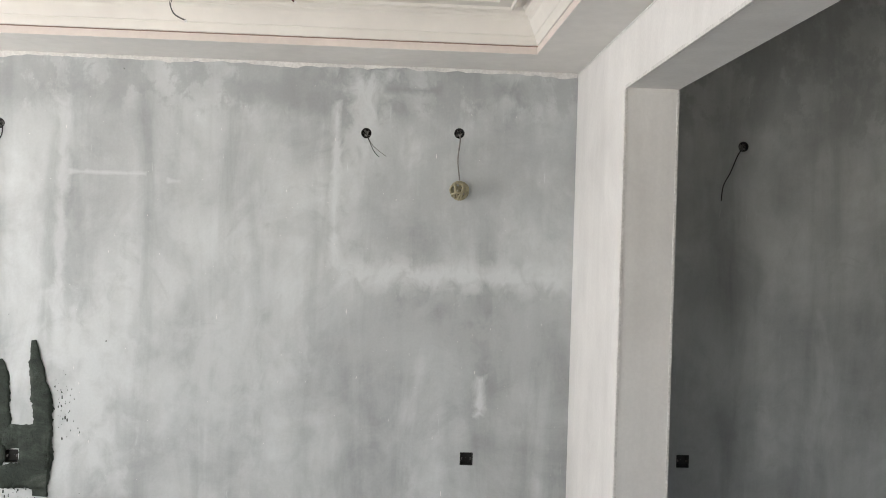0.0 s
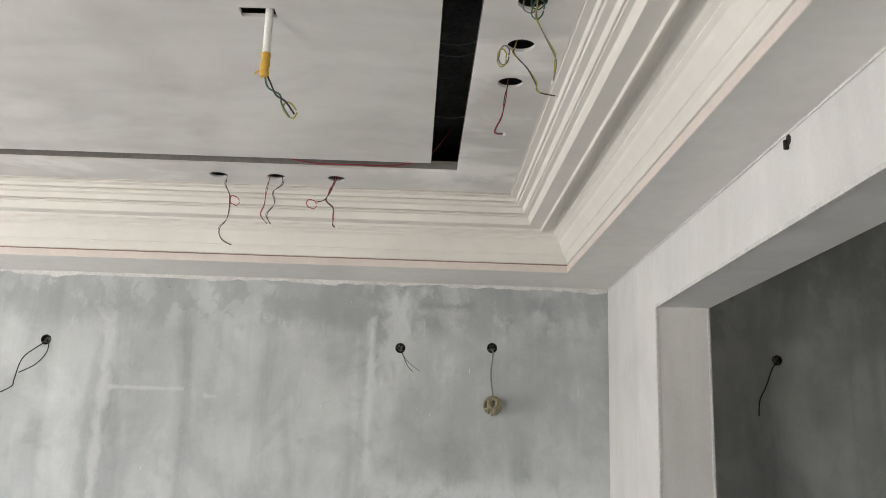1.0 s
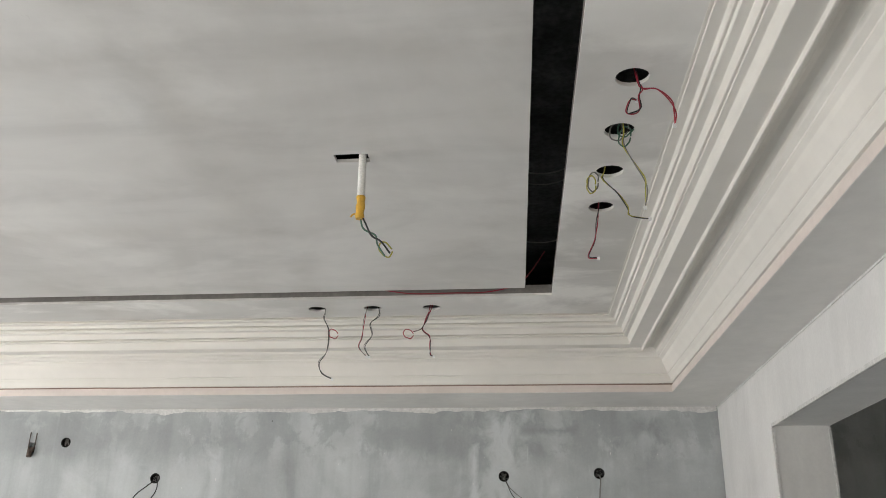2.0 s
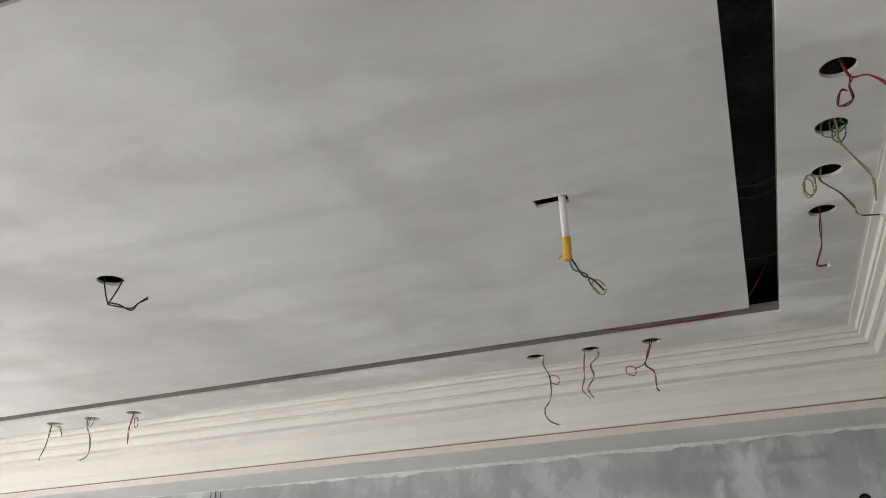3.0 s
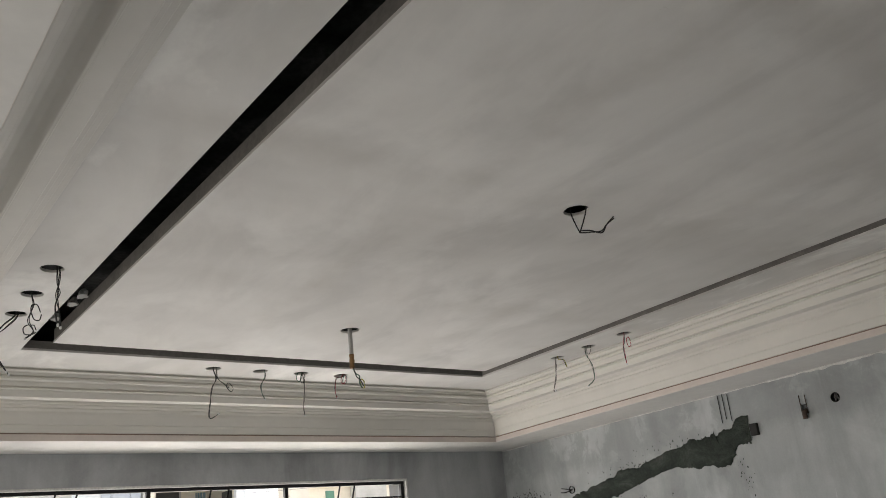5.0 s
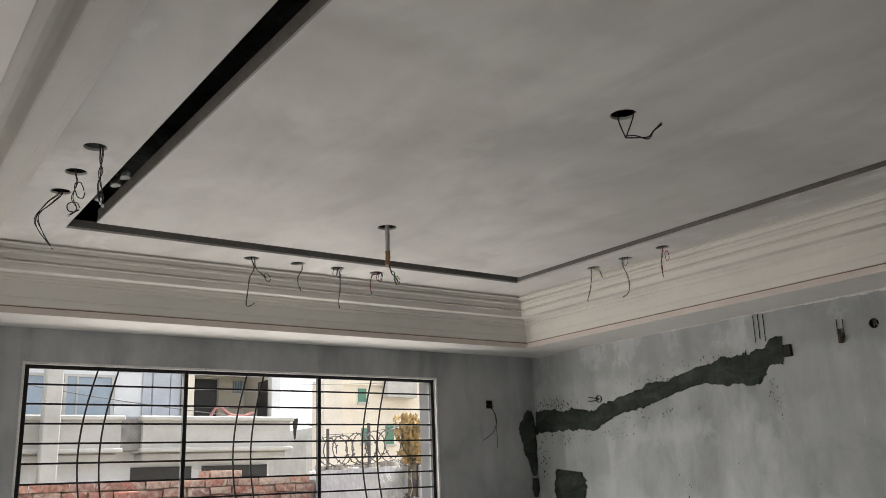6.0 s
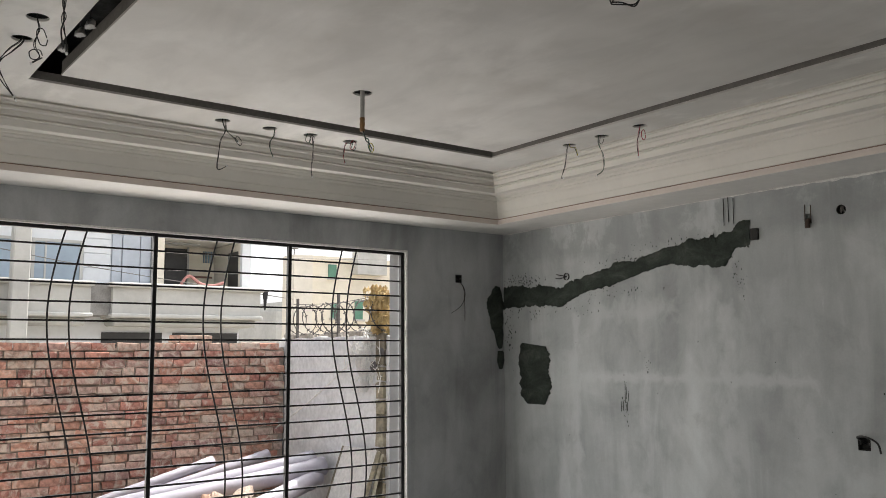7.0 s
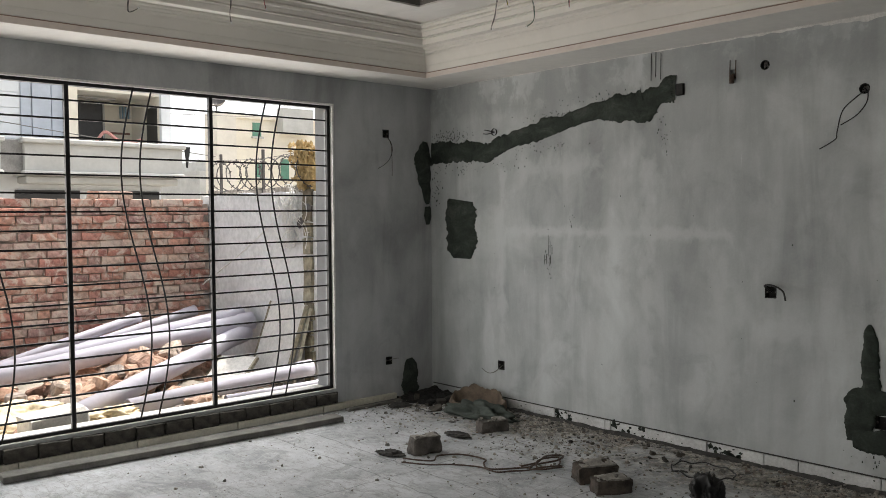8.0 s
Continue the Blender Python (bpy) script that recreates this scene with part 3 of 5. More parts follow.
# worn pale arrises of the wide opening
for lo, hi in (((LX - 0.003, -4.745, 2.412), (LX + 0.010, -1.095, 2.428)), ((LX - 0.003, -1.096, 0.09), (LX + 0.010, -1.080, 2.410)), ((LX + WALL - 0.010, -1.096, 0.0), (LX + WALL + 0.002, -1.086, 2.410)), ((LX - 0.004, -6.5, 2.688), (LX - 0.001, -0.005, 2.699))):
    structure("trim_bead", box(lo, hi, 0.001), FILLER, "pale filler bead along the plaster edge", "trim")

# window with iron grille
window = holder("window_1", (0, (WIN[0] + WIN[1]) / 2, WIN[2]), "wide open window with a black iron grille", "window", kind="structure")
back = Matrix.Translation((0, -(WIN[0] + WIN[1]) / 2, -WIN[2]))


def window_part(name, bm, material, label=""):
    bm.transform(back)
    return part(name, bm, material, window, label)


GX = -0.045
for y in (WIN[0] + 0.018, -3.115, -2.10, WIN[1] - 0.018):
    window_part("mullion", box((GX - 0.016, y - 0.014, WIN[2]), (GX + 0.016, y + 0.014, WIN[3]), 0.002), IRON)
for z in (WIN[2] + 0.012, WIN[3] - 0.012):
    window_part("rail", box((GX - 0.015, WIN[0], z - 0.013), (GX + 0.015, WIN[1], z + 0.013), 0.002), IRON)
for i in range(1, 19):
    z = WIN[2] + (WIN[3] - WIN[2]) * i / 19
    window_part("grille_bar", box((GX - 0.006, WIN[0], z - 0.006), (GX + 0.006, WIN[1], z + 0.006)), IRON)
for y0, y1 in ((WIN[0], -3.115), (-3.115, -2.10), (-2.10, WIN[1])):
    for side in (-0.065, 0.065):
        yc = (y0 + y1) / 2 + side
        pts = [(GX + 0.014, yc - 0.095 * math.sin(2 * math.pi * (1 - k / 16)), WIN[2] + (WIN[3] - WIN[2]) * k / 16) for k in range(17)]
        window_part("curved_bar", tube(pts, 0.0065, 6, 3), IRON)
window_part("window_sill", box((-0.27, WIN[0] + 0.004, WIN[2] - 0.02), (-0.004, WIN[1] - 0.004, WIN[2] + 0.002), 0.004), SILL_SUN_BLOCK_WHITE, "sill in a pale white that stands for sunlight")

# outside
structure("ground", box((-500, -500, -0.6), (500, 500, -0.156)), SOIL, "bare dusty ground with rubble outside the window", "ground")

YARD = -0.156
rng = random.Random(4)


def jittered_brick(size, jitter, seed):
    r = random.Random(seed)
    bm = box([-s / 2 for s in size], [s / 2 for s in size], min(size) * 0.08)
    flat = min(range(3), key=lambda a: size[a])
    for v in bm.verts:
        v.co += Vector([r.uniform(-jitter, jitter) * (0.25 if a == flat else 1.0) for a in range(3)])
    return bm


def mesh_of(name, bm, material):
    me = bpy.data.meshes.new(name)
    bmesh.ops.recalc_face_normals(bm, faces=bm.faces)
    bm.to_mesh(me)
    bm.free()
    me.materials.append(material)
    return me


# yard wall of red brick: its core, broken top and mortar
brick_wall = holder("brick_wall", (-3.12, -3.2, YARD), "unplastered red brick yard wall with rough pale joints", "wall")
part("mortar_core", box((-0.11, -3.8, 0.0), (0.104, 2.555, 1.875)), EARTH, brick_wall)

# plastered wall that closes the yard
yard_wall = holder("yard_wall", (-2.0, -0.5, YARD), "weathered grey rendered yard wall with a crumbling top", "wall")
bm = box((-1.2, -0.115, 0.0), (1.08, 0.10, 1.97))
bmesh.ops.subdivide_edges(bm, edges=bm.edges, cuts=14, use_grid_fill=True)
for v in bm.verts:
    if v.co.z > 1.9:
        v.co.z += 0.035 * noise.noise(v.co * 6) + 0.015 * noise.noise(v.co * 21)
part("wall_face", bm, RENDER_GREY, yard_wall)
for i in range(13):
    w, h = rng.uniform(0.10, 0.13), rng.uniform(0.06, 0.10)
    x, z = 0.97 + rng.uniform(-0.01, 0.01), 0.02 + i * 0.152
    part("stone", jittered_brick((w, 0.05, h + 0.06), 0.012, i), STONE, yard_wall).location = (x, -0.125, z + 0.07)
for i in range(22):
    s = rng.uniform(0.03, 0.075)
    part("coping_chunk", jittered_brick((s * 1.6, s, s), s * 0.2, 90 + i), MORTAR, yard_wall).location = (-1.1 + i * 0.095, rng.uniform(-0.09, 0.02), 1.975 + s * 0.3)

# barbed coil along its top
coil = holder("razor_wire", (-2.0, -0.56, 1.84), "rusty coiled razor wire along the wall top", "wire")
turns, pts = 9, []
for k in range(turns * 16 + 1):
    a = 2 * math.pi * k / 16
    pts.append((-0.95 + 1.95 * k / (turns * 16) + 0.05 * math.sin(a * 0.37), 0.16 * math.cos(a), 0.17 + 0.16 * math.sin(a)))
part("coil", tube(pts, 0.0055, 5, 2), STEEL, coil)
bm = bmesh.new()
for p in pts:
    m = Matrix.Translation(p) @ Euler([rng.uniform(0, 3) for _ in range(3)]).to_matrix().to_4x4()
    add_box(bm, (-0.02, -0.006, -0.002), (0.02, 0.006, 0.002), 0, m)
tagged(part("barb", bm, STEEL, coil), kind="stuff")
for x in (-0.85, 0.05, 0.9):
    part("post", box((x - 0.012, -0.012, -0.02), (x + 0.012, 0.012, 0.42)), STEEL, coil)
part("stay_wire", tube([(-0.95, 0.0, 0.36), (0, 0.01, 0.33), (0.95, 0.0, 0.37)], 0.003, 5, 6), STEEL, coil)


def tangle(name, at, spread, count, radius, material, label, category, leaf=None):
    """A loose tangle of bent stems, with small curled leaves where there are any."""
    ob = holder(name, at, label, category)
    bm, lf = bmesh.new(), bmesh.new()
    for i in range(count):
        p = Vector([max(-s, min(s, rng.gauss(0, 0.45) * s)) for s in spread])
        pts = [p]
        for _ in range(5):
            p = p + Vector([rng.uniform(-1, 1) * s * 0.42 for s in spread])
            p = Vector([max(-s, min(s, c)) for c, s in zip(p, spread)])
            pts.append(p)
            if leaf is not None:
                m = Matrix.Translation(p) @ Euler([rng.uniform(0, 6) for _ in range(3)]).to_matrix().to_4x4()
                s = rng.uniform(0.02, 0.045)
                vs = [lf.verts.new(m @ Vector(c)) for c in ((-s, 0, 0), (0, -s * 0.6, s * 0.2), (s, 0, 0), (0, s * 0.6, s * 0.25))]
                lf.faces.new(vs[:3]), lf.faces.new((vs[0], vs[2], vs[3]))
        add_tube(bm, pts, radius, 5, 5)
    tagged(part("stem_mass", bm, material, ob), kind="stuff")
    if leaf is not None:
        tagged(part("leaf_mass", lf, leaf, ob), kind="stuff")
    else:
        lf.free()
    return ob


tangle("dry_vine", (-1.28, -0.665, 1.58), (0.30, 0.045, 0.30), 46, 0.0042, TWIG, "tangle of dry pale vine and cable on the yard wall", "vine")
creeper = tangle("yellow_creeper", (-1.09, -0.62, 2.05), (0.15, 0.07, 0.21), 46, 0.0045, VINE_YELLOW, "clump of dried yellow creeper on the wall top", "creeper", VINE_YELLOW)
for k, (at, size) in enumerate((((0.0, 0.0, 0.10), (0.13, 0.07, 0.13)), ((0.06, 0.01, -0.02), (0.08, 0.06, 0.12)), ((-0.02, 0.0, -0.13), (0.09, 0.06, 0.09)))):
    bm = bmesh.new()
    bmesh.ops.create_icosphere(bm, subdivisions=4, radius=1)
    for v in bm.verts:
        q = v.co.copy()
        v.co = Vector((q.x * size[0], q.y * size[1], q.z * size[2])) * (0.82 + 0.5 * abs(noise.noise(q * 2.3 + Vector((k, 0, 0)))) + 0.3 * noise.noise(q * 6))
    bm.transform(Matrix.Translation(at))
    tagged(part("leaf_clump", bm, VINE_YELLOW, creeper), kind="stuff")
# two rounded grey blobs for the bowl-like shapes on the yard wall
for x, z, r in ((-1.14, 1.52, 0.055), (-1.00, 1.66, 0.045)):
    bm = bmesh.new()
    bmesh.ops.create_icosphere(bm, subdivisions=3, radius=r)
    for v in bm.verts:
        v.co *= 1 + 0.3 * noise.noise(v.co * 14)
        v.co.y *= 0.5
    ob = tagged(link_mesh("wall_blob", bm, STEEL, smooth=True), "dark bowl-like blob on the yard wall", "cable", "cable knots")
    ob.location = (x, -0.645, z)
stick = holder("bamboo_stick", (-2.2, -0.72, 0.9), "thin pale stick leaning on the yard wall", "stick")
part("shaft", tube([(-0.62, -0.1, -0.05), (0.0, 0.0, 0.28), (0.6, 0.06, 0.62)], 0.008, 6, 4), TWIG, stick)

# heap of soil and rubble
bm = bmesh.new()
bmesh.ops.create_grid(bm, x_segments=60, y_segments=90, size=0.5, matrix=Matrix.Translation((-1.66, -2.9, YARD)) @ Matrix.Diagonal((2.66, 4.4, 1, 1)))
for v in bm.verts:
    edge = min(1.0, (v.co.x + 2.99) * 3, (-0.33 - v.co.x) * 3, (v.co.y + 5.1) * 3, (-0.70 - v.co.y) * 4)
    v.co.z += max(0.0, edge) * (0.21 + 0.10 * noise.noise(v.co * 1.6) + 0.05 * noise.noise(v.co * 5) + 0.03 * noise.noise(v.co * 16))
heap = tagged(link_mesh("rubble_heap", bm, SOIL, smooth=True), "low heap of dusty soil and brick rubble", "rubble", kind="stuff")


def heap_z(x, y):
    v = Vector((x, y, YARD))
    edge = min(1.0, (x + 2.99) * 3, (-0.33 - x) * 3, (y + 5.1) * 3, (-0.70 - y) * 4)
    return YARD + max(0.0, edge) * (0.21 + 0.10 * noise.noise(v * 1.6) + 0.05 * noise.noise(v * 5) + 0.03 * noise.noise(v * 16))


def stone_chunk(size, seed):
    """A broken brick: a block with corners knocked off and uneven faces."""
    bm = box([-c / 2 for c in size], [c / 2 for c in size], min(size) * 0.16)
    bmesh.ops.subdivide_edges(bm, edges=bm.edges, cuts=1, use_grid_fill=True)
    off = Vector((seed * 2.7, seed * 1.3, seed))
    for v in bm.verts:
        v.co *= 1 + 0.28 * noise.noise(v.co * 9 + off) + 0.14 * noise.noise(v.co * 24 + off)
        v.co.x += v.co.z * 0.4 * noise.noise(off)
    return bm


chunks = [mesh_of("brickbat", stone_chunk(s, 40 + i), RUBBLE) for i, s in enumerate(((0.22, 0.14, 0.11), (0.17, 0.13, 0.12), (0.26, 0.14, 0.10), (0.14, 0.12, 0.11), (0.20, 0.14, 0.10)))]
for i in range(140):
    if i < 105:
        x, y = rng.gauss(-1.62, 0.26), rng.gauss(-2.1, 0.38)
        x = min(x, -1.16 - (y + 2.55) * 0.554)
    else:
        x, y = rng.uniform(-2.5, -0.5), rng.uniform(-3.8, -0.85)
    x, y = max(-2.6, min(-0.45, x)), max(-4.2, min(-0.85, y))
    lift = 0.30 * math.exp(-((x + 1.6) / 0.5) ** 2 - ((y + 1.9) / 0.55) ** 2) if i < 105 else 0.0
    ob = tagged(new("broken_brick", chunks[i % 5]), "broken sandy-red brick in the rubble heap", "brick", "rubble bricks")
    ob.matrix_world = Matrix.Translation((x, y, heap_z(x, y) + 0.02 + lift * rng.random())) @ Euler((rng.uniform(-0.6, 0.6), rng.uniform(-0.6, 0.6), rng.uniform(0, 3.1))).to_matrix().to_4x4()
bm = bmesh.new()
for i in range(700):
    x, y, s = rng.uniform(-2.8, -0.4), rng.uniform(-4.6, -0.8), rng.uniform(0.008, 0.03)
    m = Matrix.Translation((x, y, heap_z(x, y) + s * 0.3)) @ Euler([rng.uniform(0, 3) for _ in range(3)]).to_matrix().to_4x4()
    add_box(bm, (-s, -s * 0.7, -s * 0.6), (s, s * 0.7, s * 0.6), 0, m)
tagged(link_mesh("gravel", bm, RUBBLE), "scattered brick grit and gravel", "gravel", kind="stuff")


def plastic_pipe(a, b, r):
    a, b = Vector(a), Vector(b)
    ob = holder("plastic_pipe", (a + b) / 2, "long pale grey plastic drain pipe lying on rubble", "pipe", "drain pipes")
    bm = bmesh.new()
    d = b - a
    turn = d.to_track_quat("Z", "Y").to_matrix().to_4x4()
    n, L = 24, d.length
    rings = []
    for rad, z in ((r, -L / 2), (r, L / 2 - 0.16), (r * 1.09, L / 2 - 0.14), (r * 1.09, L / 2), (r * 1.0, L / 2), (r * 0.98, L / 2 - 0.14), (r * 0.93, -L / 2)):
        rings.append([bm.verts.new(turn @ Vector((rad * math.cos(2 * math.pi * k / n), rad * math.sin(2 * math.pi * k / n), z))) for k in range(n)])
    for p, q in zip(rings, rings[1:] + rings[:1]):
        for k in range(n):
            bm.faces.new((p[k], p[(k + 1) % n], q[(k + 1) % n], q[k])).smooth = True
    part("barrel", bm, PIPE_GREY, ob)


for a, b, r in (((-1.9, -3.9, 0.17), (-1.95, -0.72, 0.53), 0.085), ((-2.2, -3.5, 0.20), (-2.12, -0.74, 0.585), 0.08), ((-2.72, -3.2, 0.14), (-2.90, -1.49, 0.55), 0.05),
                ((-2.70, -2.9, 0.14), (-2.90, -0.87, 0.57), 0.055),
                ((-0.72, -3.00, 0.08), (-1.95, -0.80, 0.42), 0.085), ((-0.80, -2.45, 0.10), (-0.88, -0.72, 0.19), 0.07), ((-0.55, -1.75, 0.10), (-0.50, -0.75, 0.12), 0.035), ((-1.30, -3.95, 0.14), (-2.05, -3.05, 0.20), 0.055)):
    plastic_pipe(a, b, r)
slab = holder("plaster_block", (-0.53, -3.09, -0.02), "pale plastered block lying below the sill", "block")
bm = jittered_brick((0.24, 0.42, 0.24), 0.008, 77)
bm.transform(Matrix.Translation((0, 0, 0.13)) @ Euler((0.05, 0, 0.06)).to_matrix().to_4x4())
part("body", bm, SILL_SUN_BLOCK_WHITE, slab)

for at, rz, tilt, w, h in (((-1.27, -0.95, 0.06), 0.0, 20, 0.62, 0.74), ((-0.98, -0.88, 0.04), 0.12, 17, 0.10, 0.72), ((-1.36, -1.36, 0.08), 0.5, 58, 0.40, 0.34)):
    ob = holder("leaning_board", at, "dirty white board leaning on the yard wall", "board", "leaning boards")
    bm = box((-w / 2, -0.012, 0.0), (w / 2, 0.012, h), 0.003)
    bm.transform(Euler((radians(-tilt), 0, rz)).to_matrix().to_4x4())
    part("sheet", bm, BOARD, ob)
    for side in (-1, 1):
        bm = box((side * w / 2 - 0.012, -0.020, 0.004), (side * w / 2 + 0.012, 0.0165, h - 0.004), 0.003)
        bm.transform(Euler((radians(-tilt), 0, rz)).to_matrix().to_4x4())
        part("edge_strip", bm, STONE, ob, "raw yellowish edge strip")


def crumpled(size, seed):
    """A crumpled sack or cloth: sharp raised folds over a low mass, with a ragged hem."""
    bm = bmesh.new()
    bmesh.ops.create_icosphere(bm, subdivisions=5, radius=1)
    off = Vector((seed * 3.1, seed * 1.7, seed))
    for v in bm.verts:
        p = v.co.copy()
        fold = (0.32 - abs(noise.noise(p * 1.5 + off))) * 0.75 + (0.22 - abs(noise.noise(p * 3.4 + off))) * 0.38 + (0.2 - abs(noise.noise(p * 8 + off))) * 0.09
        hem = 1.0 + 0.22 * noise.noise(Vector((p.x * 2, p.y * 2, seed)))
        low = p.z < -0.1
        v.co = Vector((p.x * size[0] * hem, p.y * size[1] * hem, 0.0 if low else (p.z + 0.1) * size[2])) * (0.86 + (0.35 if low else 1.0) * fold)
    return bm


def lumpy(size, seed, material, name, squash=0.6):
    bm = bmesh.new()
    bmesh.ops.create_icosphere(bm, subdivisions=5, radius=1)
    off = Vector((seed * 3.1, seed * 1.7, 0))
    for v in bm.verts:
        p = v.co.copy()
        n1 = noise.noise(p * 1.3 + off) * 0.36 - abs(noise.noise(p * 1.9 + off)) * 0.5 - abs(noise.noise(p * 4.5 + off)) * 0.18 + noise.noise(p * 12 + off) * 0.02 + 0.12
        v.co = Vector((p.x * size[0], p.y * size[1], max(-0.12, p.z) * size[2] * squash)) * (0.85 + n1)
    return bm


for i, (x, y, s) in enumerate(((-0.95, -3.55, 0.30), (-0.62, -2.66, 0.19), (-1.22, -3.12, 0.26), (-0.52, -2.36, 0.13), (-0.52, -3.52, 0.22), (-1.05, -3.30, 0.2))):
    ob = tagged(link_mesh("cement_bag", crumpled((s, s * 1.3, s * 0.5), i + 1), SACK_PALE, smooth=True), "crumpled dusty yellow cement bag on the rubble", "bag", "cement bags")
    ob.location = (x, y, heap_z(x, y) + 0.02)

# house across the yard
house = holder("grey_house", (-11.0, -3.0, YARD), "pale grey two-storey house with a moulded balcony", "house")


def house_part(name, lo, hi, material, label="", bevel=0.0, parent=None):
    bm = box(lo, hi, bevel)
    bm.transform(Matrix.Translation((11.0, 3.0, -YARD)))
    return part(name, bm, material, parent or house, label)


house_part("wall", (-12.5, -9.0, YARD), (-10.35, 2.05, 2.30), HOUSE_GREY)
house_part("wall", (-12.5, -9.0, 2.30), (-10.35, 0.42, 6.8), HOUSE_GREY)
house_part("wall", (-12.5, 0.42, 2.30), (-11.7, 2.05, 6.8), HOUSE_CREAM, "cream wall of the balcony recess")
house_part("side_wall", (-12.5, 2.05, 2.30), (-10.36, 2.22, 6.8), HOUSE_BEIGE)
house_part("pier", (-10.36, 2.052, 2.30), (-10.26, 2.24, 6.8), HOUSE_GREY)
house_part("pier", (-10.36, 0.30, 2.30), (-10.27, 0.48, 6.8), HOUSE_CREAM)
house_part("recess_ceiling", (-11.7, 0.42, 3.90), (-10.36, 2.05, 6.8), HOUSE_BEIGE, "beige ceiling of the balcony recess")
house_part("tube_light", (-11.15, 0.75, 3.86), (-11.07, 1.5, 3.898), HOUSE_WHITE, "slim ceiling light fitting", 0.01)
house_part("window", (-10.95, 2.046, 2.5), (-10.45, 2.049, 3.72), GLASS_DARK, "dark side window of the recess")
house_part("dado_rail", (-11.698, 1.45, 3.25), (-11.67, 2.0, 3.29), plain("brown_rail", (0.22, 0.12, 0.09), 0.7))
for k in range(6):
    house_part("siding_board", (-10.349, -0.96, 2.95 + 0.27 * k), (-10.33, -0.49, 3.205 + 0.27 * k), HOUSE_GREY, "", 0.004)
house_part("roof", (-12.8, -9.3, 6.8), (-9.95, 2.25, 7.0), HOUSE_WHITE)
door = house_part("door", (-11.70, 0.98, 2.4), (-11.66, 1.44, 3.84), GLASS_DARK)
house_part("door_frame", (-11.698, 1.44, 2.4), (-11.64, 1.475, 3.88), HOUSE_WHITE, "", 0.0, door)
vent = house_part("vent", (-11.70, 1.80, 3.58), (-11.66, 2.01, 3.82), plain("blue_lattice", (0.20, 0.33, 0.44), 0.6), "blue lattice vent")
for k in range(4):
    house_part("lattice_bar", (-11.66, 1.805 + 0.06 * k, 3.58), (-11.645, 1.825 + 0.06 * k, 3.82), HOUSE_WHITE, parent=vent)
for y0, y1 in ((-0.59, 2.22), (-6.5, -0.96)):
    balcony = house_part("balcony", (-10.6, y0, 2.38), (-9.75, y1, 2.84), HOUSE_WHITE, "moulded white balcony parapet")
    house_part("rail_moulding", (-10.62, y0 - 0.06, 2.842), (-9.66, y1 + 0.05, 2.93), HOUSE_WHITE, "", 0.02, balcony)
    house_part("base_moulding", (-10.62, y0 - 0.04, 2.30), (-9.68, y1 + 0.03, 2.378), HOUSE_WHITE, "", 0.02, balcony)
    house_part("lower_moulding", (-10.62, y0 + 0.04, 2.16), (-9.82, y1 - 0.05, 2.298), HOUSE_WHITE, "", 0.03, balcony)
house_part("column", (-9.63, -2.29, YARD), (-9.37, -2.02, 5.0), HOUSE_WHITE, "white column", 0.02)
for y0, y1 in ((-8.0, -6.6), (-6.5, -5.1), (-5.0, -3.6), (-3.5, -2.1), (-1.78, -1.03)):
    w = house_part("window", (-10.36, y0, 2.98), (-10.31, y1, 3.64), GLASS_BLUE, "tinted blue glazing")
    house_part("window_frame", (-10.345, y0 - 0.05, 2.93), (-10.28, y0, 3.69), HOUSE_WHITE, "", 0.0, w)
    house_part("window_frame", (-10.345, y1, 2.93), (-10.28, y1 + 0.05, 3.69), HOUSE_WHITE, "", 0.0, w)
    house_part("window_frame", (-10.345, y0, 3.642), (-10.285, y1, 3.69), HOUSE_WHITE, "", 0.0, w)
    house_part("window_frame", (-10.345, y0, 2.93), (-10.27, y1, 2.978), HOUSE_WHITE, "", 0.0, w)
    house_part("mullion", (-10.345, y0 + 0.16, 2.98), (-10.295, y0 + 0.19, 3.64), HOUSE_WHITE, "", 0.0, w)
for k, (y0, y1) in enumerate(((-0.47, -0.30), (-0.285, 0.03), (0.045, 0.235))):
    house_part("cladding_sheet", (-10.349, y0, 2.95), (-10.315 + 0.012 * (k % 2), y1, 4.6), PANEL_BLUE, "blue-grey upright cladding sheet", 0.006)
# dark panel put in where the gap between the balconies lies in shade
house_part("gap_shade_panel", (-10.40, -0.975, 2.34), (-9.86, -0.575, 2.90), HOUSE_SHADE, "dark grey panel standing for the shaded gap between the balconies", 0.01)
house_part("corner_post", (-10.349, 0.25, 2.95), (-10.26, 0.30, 4.6), HOUSE_WHITE)
torn = bmesh.new()
last = None
for k in range(13):
    z = 2.90 - 0.40 * k / 12
    w = 0.10 * (1 - k / 13) + 0.03 * noise.noise(Vector((0, 0, k * 0.9)))
    pair = [torn.verts.new((-9.76 + 11.0, 2.315 + 3.0 - w * 0.5, z - YARD)), torn.verts.new((-9.72 + 11.0, 2.315 + 3.0 + w * 0.6, z - YARD))]
    if last:
        torn.faces.new((last[0], last[1], pair[1], pair[0]))
    last = pair
thick = part("torn_felt", torn, BLACK_CLOTH, house, "torn black roofing felt at the parapet end").modifiers.new("thick", "SOLIDIFY")
thick.thickness = 0.01
for y0, y1 in ((-0.6, 0.5), (0.7, 2.0), (-4.0, -2.4)):
    house_part("window", (-10.36, y0, 1.2), (-10.32, y1, 2.06), GLASS_DARK, "dark ground-floor window")
bm = bmesh.new()
